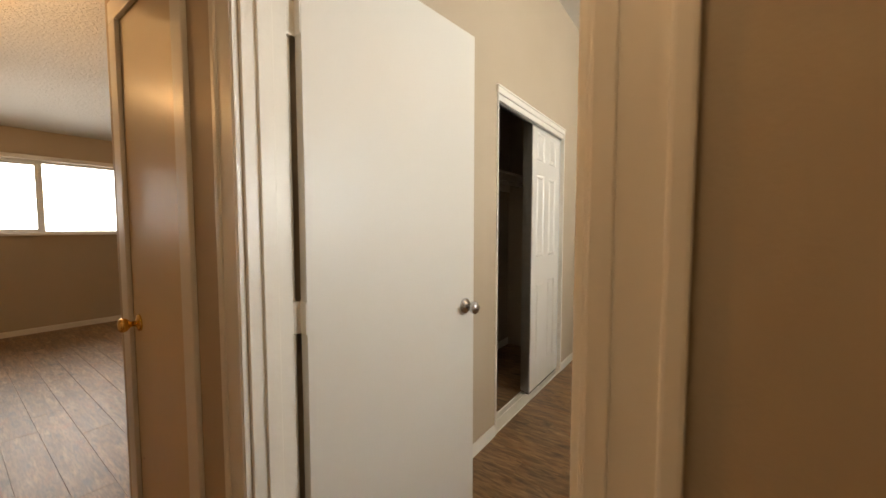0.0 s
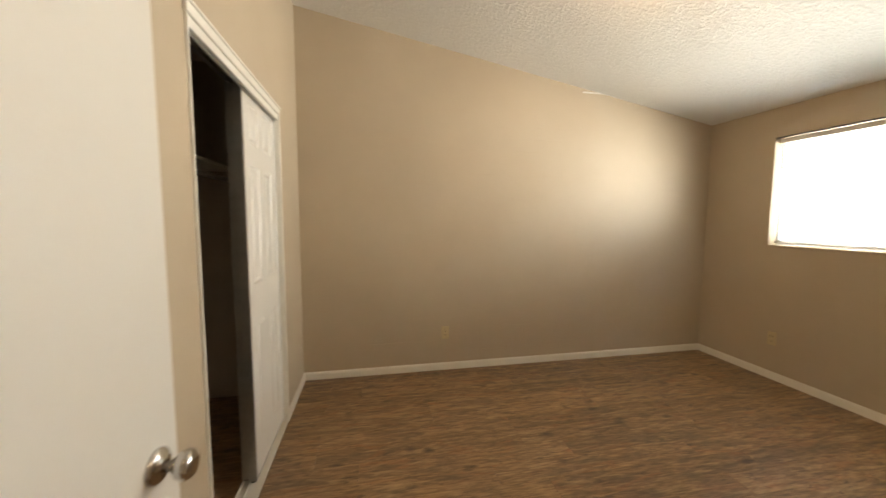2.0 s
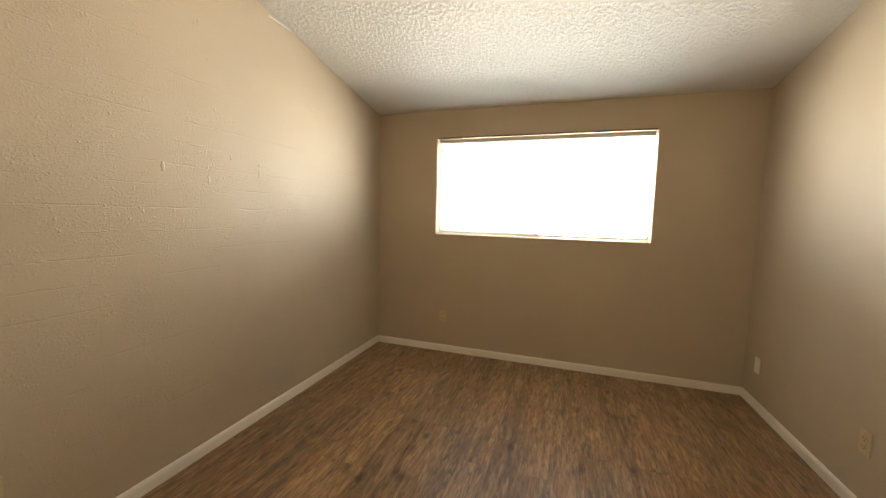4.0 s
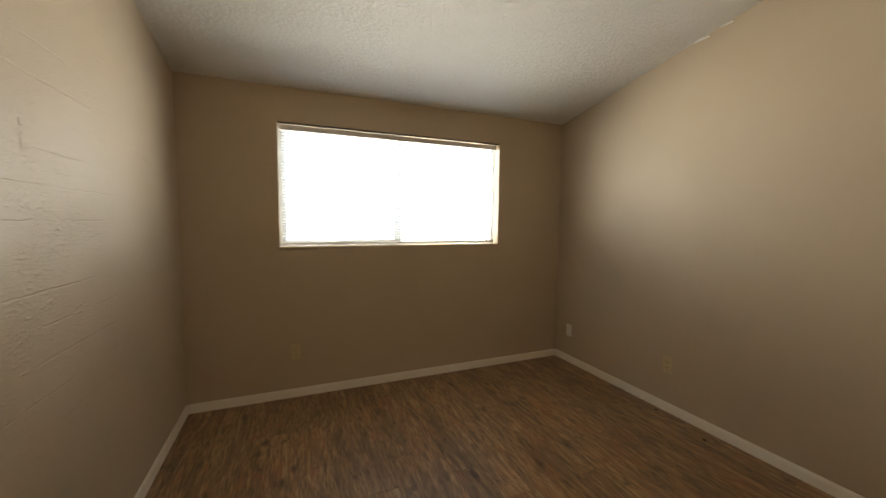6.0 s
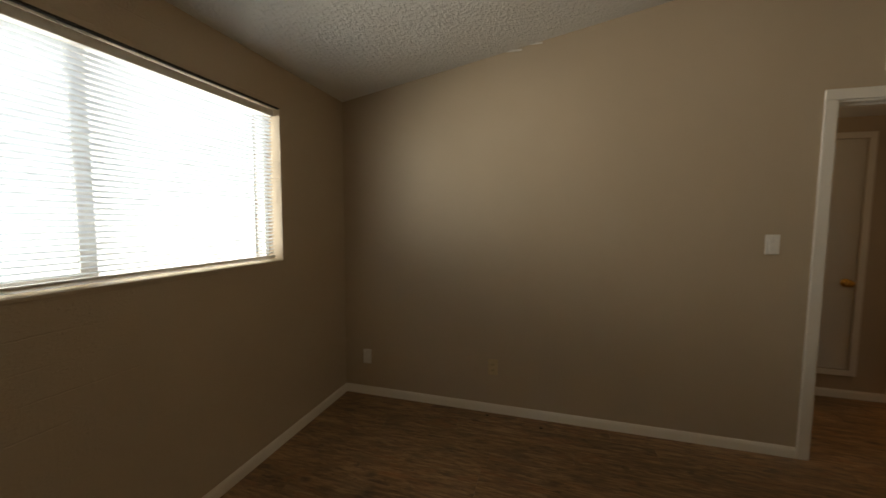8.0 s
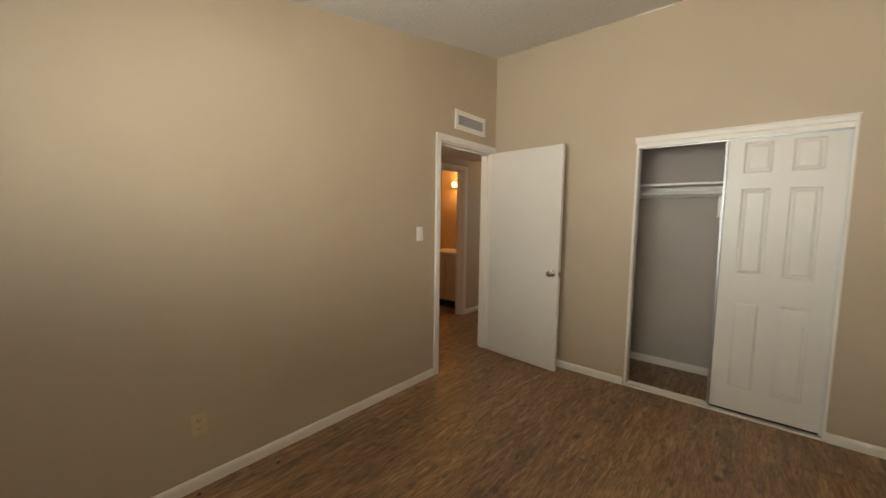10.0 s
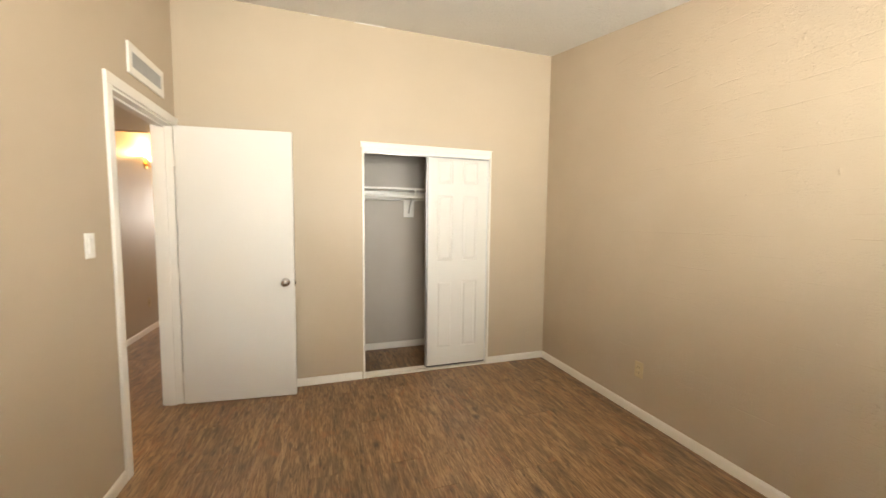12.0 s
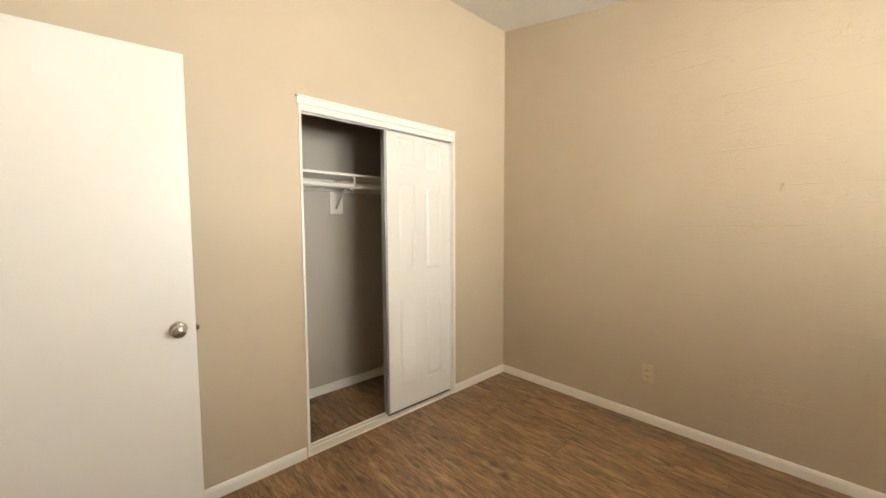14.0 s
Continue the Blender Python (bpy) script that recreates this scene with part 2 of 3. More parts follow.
def slat_material():
    m, nt, b = material("blind_slat_vinyl", 0.35)
    n = node(nt, "ShaderNodeTexNoise", Scale=12.0, Detail=2)
    nt.links.new(coords(nt), n.inputs["Vector"])
    nt.links.new(ramp(nt, n.outputs[0], ((0.3, (0.68, 0.71, 0.74)), (0.7, (0.72, 0.75, 0.78)))), b.inputs["Base Color"])
    t = nt.nodes.new("ShaderNodeBsdfTranslucent")
    t.inputs[0].default_value = (0.82, 0.87, 0.92, 1)
    s = nt.nodes.new("ShaderNodeMixShader")
    s.inputs[0].default_value = 0.33
    nt.links.new(b.outputs[0], s.inputs[1])
    nt.links.new(t.outputs[0], s.inputs[2])
    nt.links.new(s.outputs[0], nt.nodes["Material Output"].inputs[0])
    return m


def glass_material():
    m, nt, b = material("window_glass", 0.02)
    b.inputs["Transmission Weight"].default_value = 1.0
    b.inputs["IOR"].default_value = 1.45
    return m


def glow_material(name, color, strength):
    m, nt, b = material(name, 0.4)
    b.inputs["Base Color"].default_value = (*color, 1)
    b.inputs["Emission Color"].default_value = (*color, 1)
    b.inputs["Emission Strength"].default_value = strength
    return m


SLAT, GLASS = slat_material(), glass_material()
SHADE = glow_material("lit_frosted_glass", (1.0, 0.62, 0.28), 7.0)
DOME = glow_material("lit_opal_dome", (1.0, 0.78, 0.52), 2.0)

# ---- mesh helpers ----


def box(bm, x0, x1, y0, y1, z0, z1):
    vs = [bm.verts.new((x, y, z)) for z in (z0, z1) for x, y in ((x0, y0), (x1, y0), (x1, y1), (x0, y1))]
    for f in ((3, 2, 1, 0), (4, 5, 6, 7), (0, 1, 5, 4), (1, 2, 6, 5), (2, 3, 7, 6), (3, 0, 4, 7)):
        bm.faces.new([vs[i] for i in f])
    return vs


def boxes(*specs, bevel=0.0):
    bm = bmesh.new()
    for s in specs:
        box(bm, *s)
    if bevel:
        bmesh.ops.bevel(bm, geom=list(bm.edges), offset=bevel, segments=2, affect="EDGES", profile=0.6)
    return bm


def lathe(profile, axis="z", n=28):
    """Turned body from (radius, height) pairs."""
    bm = bmesh.new()
    rings = []
    for r, h in profile:
        ring = []
        for k in range(n):
            a = 2 * math.pi * k / n
            p = (r * math.cos(a), r * math.sin(a), h)
            ring.append(bm.verts.new({"z": p, "-y": (p[0], -h, p[1]), "-x": (-h, p[0], p[1]), "x": (h, p[0], p[1])}[axis]))
        rings.append(ring)
    for a, c in zip(rings, rings[1:]):
        for k in range(n):
            bm.faces.new((a[k], a[(k + 1) % n], c[(k + 1) % n], c[k]))
    bm.faces.new(rings[0][::-1])
    bm.faces.new(rings[-1])
    bmesh.ops.recalc_face_normals(bm, faces=bm.faces)
    for f in bm.faces:
        f.smooth = True
    return bm


def tube(points, radius, n=12):
    bm = bmesh.new()
    pts = [Vector(p) for p in points]
    rings = []
    for i, p in enumerate(pts):
        d = (pts[min(i + 1, len(pts) - 1)] - pts[max(i - 1, 0)]).normalized()
        side = d.orthogonal().normalized() if i == 0 else (side - d * side.dot(d)).normalized()
        up = d.cross(side)
        rings.append([bm.verts.new(p + radius * (math.cos(2 * math.pi * k / n) * side + math.sin(2 * math.pi * k / n) * up)) for k in range(n)])
    for a, c in zip(rings, rings[1:]):
        for k in range(n):
            bm.faces.new((a[k], a[(k + 1) % n], c[(k + 1) % n], c[k]))
    bm.faces.new(rings[0][::-1])
    bm.faces.new(rings[-1])
    bmesh.ops.recalc_face_normals(bm, faces=bm.faces)
    for f in bm.faces:
        f.smooth = True
    return bm


def mesh_of(name, bm, mat):
    me = bpy.data.meshes.new(name)
    bmesh.ops.recalc_face_normals(bm, faces=bm.faces)
    bm.to_mesh(me)
    bm.free()
    me.materials.append(mat)
    return me


def part(name, bm, mat, parent=None, label=""):
    ob = new(name, mesh_of(name, bm, mat))
    ob.parent = parent
    if label:
        ob["label"] = label
    return ob


def thing(name, label, category, at=(0, 0, 0), turn=0, kind="", group=""):
    ob = new(name)
    ob.empty_display_size = 0.1
    ob.matrix_world = pose(*at, 0, 0, turn)
    return tagged(ob, label, category, group, kind)


def setting(name, bm, mat, label, category):
    return tagged(part(name, bm, mat), label, category, kind="structure")

# ---- structure: bedroom ----
WX, LY = 3.135, 3.90                      # bedroom width and length
LOW, HIGH = 2.285, 2.990                  # ceiling at the window wall and at the closet wall
SLOPE = (HIGH - LOW) / LY


def prism_x(bm, x0, x1, outline):
    """Outline of (y, z), counted along the wall, pushed from x0 to x1."""
    a = [bm.verts.new((x0, y, z)) for y, z in outline]
    c = [bm.verts.new((x1, y, z)) for y, z in outline]
    bm.faces.new(a[::-1])
    bm.faces.new(c)
    for k in range(len(a)):
        bm.faces.new((a[k], a[(k + 1) % len(a)], c[(k + 1) % len(a)], c[k]))


def zc(y):
    return LOW + SLOPE * y


# window wall of painted block
setting("wall_south", boxes(
    (-0.12, WIN[0], -0.20, 0, 0, LOW), (WIN[1], WX + 0.2, -0.20, 0, 0, LOW),
    (WIN[0], WIN[1], -0.20, 0, 0, WIN[2]), (WIN[0], WIN[1], -0.20, 0, WIN[3], LOW)),
    BLOCK_S, "beige painted concrete block wall under the sloped ceiling", "wall")
# long block wall
bm = bmesh.new()
prism_x(bm, WX, WX + 0.2, [(0, 0), (LY + 0.12, 0), (LY + 0.12, zc(LY + 0.12)), (0, zc(0))])
EAST = setting("wall_east", bm, BLOCK_E, "beige painted concrete block wall with paint drips", "wall")
# door wall
DY0, DY1, DH = 3.030, 3.850, 2.045
bm = bmesh.new()
prism_x(bm, -0.12, 0, [(0, 0), (DY0, 0), (DY0, zc(DY0)), (0, zc(0))])
prism_x(bm, -0.12, 0, [(DY0, DH), (DY1, DH), (DY1, zc(DY1)), (DY0, zc(DY0))])
prism_x(bm, -0.12, 0, [(DY1, 0), (LY + 0.10, 0), (LY + 0.10, zc(LY + 0.10)), (DY1, zc(DY1))])
setting("wall_west", bm, WALL, "beige painted drywall with a doorway", "wall")
# closet wall
CX0, CX1, CH = 1.335, 2.500, 2.010
setting("wall_north", boxes(
    (0, CX0, LY, LY + 0.10, 0, HIGH + 0.02), (CX1, WX, LY, LY + 0.10, 0, HIGH + 0.02), (CX0, CX1, LY, LY + 0.10, CH, HIGH + 0.02)),
    WALL, "beige painted drywall with a closet opening", "wall")
bm = bmesh.new()
prism_x(bm, -0.12, WX + 0.2, [(-0.2, zc(-0.2)), (LY + 0.1, zc(LY + 0.1)), (LY + 0.1, zc(LY + 0.1) + 0.1), (-0.2, zc(-0.2) + 0.1)])
setting("ceiling", bm, CEIL, "white sloped ceiling with knockdown texture", "ceiling")

# closet niche
BY = 4.60
setting("wall_closet_north", boxes((0.65, 3.05, BY, BY + 0.1, 0, 2.45)), CLOSET, "grey beige painted back wall of the closet", "wall")
setting("wall_closet_west", boxes((0.65, 0.75, LY + 0.10, BY, 0, 2.45)), CLOSET, "grey beige painted closet side wall", "wall")
setting("wall_closet_east", boxes((2.95, 3.05, LY + 0.10, BY, 0, 2.45)), CLOSET, "grey beige painted closet side wall", "wall")
setting("ceiling_closet", boxes((0.65, 3.05, LY + 0.10, BY + 0.1, 2.45, 2.50)), CLOSET, "painted closet ceiling", "ceiling")
setting("baseboard_closet", boxes((0.75, 2.95, BY - 0.012, BY, 0.004, 0.075), bevel=0.003), TRIM, "white painted closet baseboard", "baseboard")


def baseboard(name, x0, x1, y0, y1):
    h = 0.068
    along_x = (x1 - x0) > (y1 - y0)
    wall_side = {"south": y0, "east": x1, "west": x0, "north": y1, "hall": x0, "living": y1}[name.split("_")[1]] if not name.endswith("hall_c") else x1
    front = (y0 + y1 - wall_side) if along_x else (x0 + x1 - wall_side)
    prof = [(0.0, 0.004), (1.0, 0.004), (1.0, 0.046), (0.93, 0.054), (0.74, 0.060), (0.55, 0.065), (0.34, h), (0.0, h)]
    bm = bmesh.new()
    ends = []
    for e in ((x0, x1) if along_x else (y0, y1)):
        ends.append([bm.verts.new((e, wall_side + (front - wall_side) * t, z) if along_x else (wall_side + (front - wall_side) * t, e, z)) for t, z in prof])
    n = len(prof)
    for k in range(n):
        bm.faces.new((ends[0][k], ends[0][(k + 1) % n], ends[1][(k + 1) % n], ends[1][k]))
    bm.faces.new(ends[0])
    bm.faces.new(ends[1])
    setting(name, bm, TRIM, "white painted wooden baseboard", "baseboard")


baseboard("baseboard_south", 0.012, WX - 0.012, 0, 0.012)
baseboard("baseboard_east", WX - 0.012, WX, 0, LY)
baseboard("baseboard_west", 0, 0.012, 0, DY0 - 0.060)
baseboard("baseboard_north_a", 0.0, CX0 - 0.020, LY - 0.012, LY)
baseboard("baseboard_north_b", CX1 + 0.016, WX - 0.012, LY - 0.012, LY)


# ---- structure: hall, living room, bathroom ----
HX, HZ, HEND = -1.02, 2.18, 4.94
BD0, BD1 = 4.13, 4.74                      # bathroom doorway along y
MD0, MD1, MZ0, MZ1 = 3.10, 3.83, 0.23, 2.02  # raised service door
setting("wall_hall_west", boxes(
    (HX - 0.12, HX, 1.6, MD0, 0, 2.6), (HX - 0.12, HX, MD0, MD1, 0, MZ0), (HX - 0.12, HX, MD0, MD1, MZ1, 2.6), (HX - 0.12, HX, MD1, BD0, 0, 2.6),
    (HX - 0.12, HX, BD0, BD1, 2.03, 2.6), (HX - 0.12, HX, BD1, HEND, 0, 2.6), (HX - 0.12, HX, HEND, 9.45, 0, 3.2)),
    WALL, "beige painted hall wall with doorways", "wall")
setting("wall_hall_south", boxes((HX - 0.12, -0.12, 1.5, 1.6, 0, 2.6)), WALL, "beige painted hall end wall", "wall")
LD0, LD1 = 4.225, 4.765
setting("wall_hall_east", boxes(
    (-0.12, 0, LY + 0.10, LD0, 0, 3.1), (-0.12, 0, LD1, HEND, 0, 3.1), (-0.12, 0, LD0, LD1, 2.03, 3.1), (0, 3.2, HEND - 0.1, HEND, 0, 3.1)),
    WALL, "beige painted hall wall beside the closet door", "wall")
setting("ceiling_hall", boxes((HX, -0.12, 1.6, HEND - 0.10, HZ, HZ + 0.1)), CEIL, "low flat textured hall ceiling", "ceiling")
setting("wall_header", boxes((HX, -0.12, HEND - 0.10, HEND, HZ, 3.1)), WALL, "beige painted header above the hall end", "wall")
LW = (-0.70, 1.10, 1.165, 2.020)
setting("wall_living_north", boxes(
    (HX - 0.12, LW[0], 9.25, 9.45, 0, 2.9), (LW[1], 3.2, 9.25, 9.45, 0, 2.9), (LW[0], LW[1], 9.25, 9.45, 0, LW[2]), (LW[0], LW[1], 9.25, 9.45, LW[3], 2.9)),
    WALL, "beige painted living room wall with a wide window", "wall")
setting("wall_living_east", boxes((3.1, 3.2, HEND, 9.25, 0, 3.2)), WALL, "beige painted living room side wall", "wall")
bm = bmesh.new()
prism_x(bm, HX, 3.2, [(HEND, 3.02), (9.25, 2.36), (9.25, 2.46), (HEND, 3.12)])
setting("ceiling_living", bm, CEIL, "white sloped living room ceiling with knockdown texture", "ceiling")
setting("wall_bath", boxes((-2.70, HX - 0.12, 5.50, 5.6, 0, 2.3), (-2.80, -2.70, 3.0, 5.6, 0, 2.3), (-2.70, HX - 0.12, 2.95, 3.05, 0, 2.3)),
        BATHWALL, "warm beige bathroom walls", "wall")
setting("ceiling_bath", boxes((-2.80, HX - 0.12, 2.95, 5.6, 2.3, 2.4)), CEIL, "white bathroom ceiling", "ceiling")
baseboard("baseboard_hall_a", HX, HX + 0.012, 1.6, BD0 - 0.060)
baseboard("baseboard_hall_b", HX, HX + 0.012, BD1 + 0.060, 9.25)
baseboard("baseboard_hall_c", -0.132, -0.12, 1.6, DY0 - 0.094)
baseboard("baseboard_living", HX + 0.012, 3.1, 9.238, 9.25)


def casing(name, label, face, out, y0, y1, top, w=0.057, d=0.016, z0=0.004, bottom=False):
    """Moulded frame round an opening in a wall across x; face: the wall's plane, out: +1 or -1."""
    a, c = sorted((face, face + out * d))
    e, f = sorted((face, face + out * (d + 0.005)))
    ob = setting(name, boxes((a, c, y0 - w, y0, z0, top), bevel=0.004), TRIM, label, "door frame")
    part("side_casing", boxes((a, c, y1, y1 + w, z0, top), bevel=0.004), TRIM, ob)
    part("head_casing", boxes((a, c, y0 - w, y1 + w, top, top + w), bevel=0.004), TRIM, ob)
    if bottom:
        part("bottom_casing", boxes((a, c, y0 - w, y1 + w, z0 - w, z0), bevel=0.004), TRIM, ob)
    return ob


def jambs(parent, x0, x1, y0, y1, top, stop_x):
    part("jamb", boxes((x0, x1, y0 - 0.001, y0 + 0.012, 0.004, top), bevel=0.002), TRIM, parent)
    part("jamb", boxes((x0, x1, y1 - 0.012, y1 + 0.001, 0.004, top), bevel=0.002), TRIM, parent)
    part("head_jamb", boxes((x0, x1, y0 + 0.012, y1 - 0.012, top - 0.012, top + 0.001), bevel=0.002), TRIM, parent)
    a, c = stop_x
    part("stop", boxes((a, c, y0 + 0.012, y0 + 0.023, 0.004, top - 0.012), bevel=0.002), TRIM, parent)
    part("stop", boxes((a, c, y1 - 0.023, y1 - 0.012, 0.004, top - 0.012), bevel=0.002), TRIM, parent)
    part("stop", boxes((a, c, y0 + 0.023, y1 - 0.023, top - 0.023, top - 0.012), bevel=0.002), TRIM, parent)


frame_in = casing("door_frame_1", "white painted door frame of the bedroom doorway", 0, 1, DY0, DY1, DH, 0.057)
jambs(frame_in, -0.12, 0.0, DY0, DY1, DH, (-0.085, -0.045))
def back_band(parent, face, out, y0, y1, top, w, d=0.023):
    """Raised outer strip of a moulded casing, with a narrow groove inside it."""
    a, c = sorted((face, face + out * d))
    for p, q in ((y0 - w - 0.004, y0 - w + 0.020), (y1 + w - 0.020, y1 + w + 0.004)):
        part("back_band", boxes((a, c, p, q, 0.004, top + w), bevel=0.005), TRIM, parent)
    part("back_band", boxes((a, c, y0 - w + 0.020, y1 + w - 0.020, top + w - 0.020, top + w + 0.004), bevel=0.005), TRIM, parent)
    a, c = sorted((face, face + out * 0.0185))
    for p, q in ((y0 - 0.034, y0 - 0.006), (y1 + 0.006, y1 + 0.034)):
        part("inner_bead", boxes((a, c, p, q, 0.004, top + 0.006), bevel=0.003), TRIM, parent)


th = casing("trim_hall", "white painted door casing on the hall side", -0.12, -1, DY0, DY1, DH, 0.102)
back_band(th, -0.12, -1, DY0, DY1, DH, 0.102)
frame_bath = casing("door_frame_2", "white painted frame of the bathroom doorway", HX, 1, BD0, BD1, 2.03)
jambs(frame_bath, HX - 0.12, HX, BD0, BD1, 2.03, (-1.10, -1.07))
casing("trim_service", "white painted frame round the raised service door", HX, 1, MD0, MD1, MZ1, 0.045, 0.014, MZ0, True)
casing("trim_linen", "white painted casing of the hall closet door", -0.12, -1, LD0, LD1, 2.03, 0.080)

# ---- doors ----


def knob_set(parent, at, out, mat, label):
    """Rosette, neck and rounded knob on a door face; out: '-y' or 'x'."""
    rose = part("rosette", lathe(((0.033, 0.0), (0.033, 0.004), (0.027, 0.009), (0.014, 0.011), (0.0135, 0.013)), out), mat, parent, label)
    rose.location = at
    knob = part("knob", lathe(((0.011, 0.011), (0.0105, 0.026), (0.016, 0.033), (0.024, 0.040), (0.0275, 0.050), (0.026, 0.058), (0.020, 0.064), (0.010, 0.0665), (0.004, 0.067)), out), mat, parent, label)
    knob.location = at


def bedroom_door():
    d = thing("bedroom_door", "white flush wooden door standing open against the closet wall", "door", (0.006, DY1 - 0.008, 0), -5.6)
    part("door_leaf", boxes((0.018, 0.792, -0.036, 0, 0.014, 2.035), bevel=0.003), DOOR, d)
    knob_set(d, (0.730, -0.036, 0.906), "-y", CHROME, "satin nickel door knob")
    latch = part("latch_plate", boxes((0.7915, 0.7935, -0.030, -0.006, 0.872, 0.928), bevel=0.0006), CHROME, d, "nickel latch plate")
    part("latch_bolt", boxes((0.793, 0.804, -0.024, -0.012, 0.890, 0.910), bevel=0.003), CHROME, latch)
    back = part("back_rosette", lathe(((0.033, 0.0), (0.033, 0.004), (0.027, 0.009), (0.014, 0.011))), CHROME, d)
    back.matrix_local = pose(0.730, 0.0, 0.906, -90, 0, 0)
    bk = part("back_knob", lathe(((0.011, 0.011), (0.0105, 0.026), (0.024, 0.040), (0.0275, 0.050), (0.020, 0.064), (0.004, 0.067))), CHROME, d)
    bk.matrix_local = pose(0.730, 0.0, 0.906, -90, 0, 0)
    for z in (0.20, 0.985, 1.80):
        h = part("hinge", boxes((0.0155, 0.0185, -0.034, 0.0, z - 0.045, z + 0.045)), TRIM, d, "hinge painted over in white")
        part("hinge_plate", boxes((-0.030, 0.016, -0.0035, -0.001, z - 0.045, z + 0.045)), TRIM, h)
        kn = part("knuckle", lathe(((0.006, z - 0.047), (0.006, z + 0.047)), n=14), TRIM, h)
        kn.location = (0.0, 0.003, 0)


bedroom_door()


def linen_door():
    d = thing("hall_closet_door", "glossy cream painted flush door, closed, with a brass knob", "door", (-0.12, LD0, 0))
    part("door_leaf", boxes((0.0, 0.035, 0.004, LD1 - LD0 - 0.004, 0.012, 2.026), bevel=0.002), HALLDOOR, d)
    knob_set(d, (0, LD1 - LD0 - 0.070, 0.868), "-x", BRASS, "polished brass door knob")
    for z in (0.25, 1.80):
        part("hinge", boxes((-0.008, 0.0, -0.006, 0.012, z - 0.045, z + 0.045), bevel=0.002), TRIM, d, "hinge painted over in white")


linen_door()


def service_door():
    d = thing("service_door", "white painted door raised above the hall baseboard", "door", (HX, MD0, 0))
    part("door_leaf", boxes((-0.035, 0.0, 0.004, MD1 - MD0 - 0.004, MZ0 + 0.004, MZ1 - 0.004), bevel=0.002), DOOR, d)
    knob_set(d, (0, MD1 - MD0 - 0.065, 0.92), "x", BRASS, "brass door knob")


service_door()

# ---- windows ----


def window(name, label, x0, x1, z0, z1, y, out, mullion, sash):
    """Two-light sliding aluminium window; y: the frame's inner plane, out: the way outdoors along y."""
    w = thing(name, label, "window", kind="structure")
    def slab(n, a, b, c, d, depth0, depth1, mat, parent, lab=""):
        p, q = sorted((y + out * depth0, y + out * depth1))
        return part(n, boxes((a, b, p, q, c, d), bevel=0.002), mat, parent, lab)
    fr = slab("window_frame", x0, x1, z0, z0 + 0.030, 0, 0.055, FRAMEALU, w)
    slab("frame_head", x0, x1, z1 - 0.028, z1, 0, 0.055, FRAMEALU, fr)
    slab("frame_side", x0, x0 + 0.028, z0 + 0.03, z1 - 0.028, 0, 0.055, FRAMEALU, fr)
    slab("frame_side", x1 - 0.028, x1, z0 + 0.03, z1 - 0.028, 0, 0.055, FRAMEALU, fr)
    slab("mullion", mullion - 0.017, mullion + 0.017, z0 + 0.03, z1 - 0.028, 0.006, 0.048, FRAMEALU, w)
    for a, b, dep in ((x0 + 0.028, mullion - 0.017, 0.030), (mullion + 0.017, x1 - 0.028, 0.014)):
        if (b > mullion) == sash:
            s = slab("sash", a, b, z0 + 0.03, z0 + 0.055, dep - 0.010, dep + 0.012, FRAMEALU, w)
            slab("sash_rail", a, b, z1 - 0.052, z1 - 0.028, dep - 0.010, dep + 0.012, FRAMEALU, s)
            slab("sash_stile", a, a + 0.024, z0 + 0.055, z1 - 0.052, dep - 0.010, dep + 0.012, FRAMEALU, s)
            slab("sash_stile", b - 0.024, b, z0 + 0.055, z1 - 0.052, dep - 0.010, dep + 0.012, FRAMEALU, s)
        pane = slab("pane", a, b, z0 + 0.03, z1 - 0.028, dep, dep + 0.004, GLASS, w, "clear window pane")
        pane.visible_shadow = False
    return w


window("window_1", "white aluminium sliding window in a deep painted reveal", WIN[0], WIN[1], WIN[2], WIN[3], -0.100, -1, 1.60, True)
window("window_2", "white aluminium sliding window in the living room", LW[0], LW[1], LW[2], LW[3], 9.33, 1, 0.20, False)
setting("window_sill_1", boxes((WIN[0] - 0.0, WIN[1] + 0.0, -0.100, 0.006, WIN[2] - 0.004, WIN[2] + 0.012), bevel=0.004), WALL,
        "beige painted sill of the bedroom window", "window sill")
# shadow line above the blind's headrail, put in as a thin dark strip
setting("trim_head_shadow", boxes((WIN[0] + 0.002, WIN[1] - 0.002, -0.012, 0.003, WIN[3] - 0.009, WIN[3] - 0.001)), DARK, "dark strip painting the shadow line at the head of the window reveal", "trim")
setting("window_sill_2", boxes((LW[0] - 0.03, LW[1] + 0.03, 9.21, 9.33, LW[2] - 0.02, LW[2] + 0.006), bevel=0.004), TRIM,
        "white painted sill of the living room window", "window sill")
setting("trim_window_2", boxes((LW[0] - 0.05, LW[1] + 0.05, 9.238, 9.25, LW[3], LW[3] + 0.05), bevel=0.003), TRIM, "white trim above the living room window", "trim")


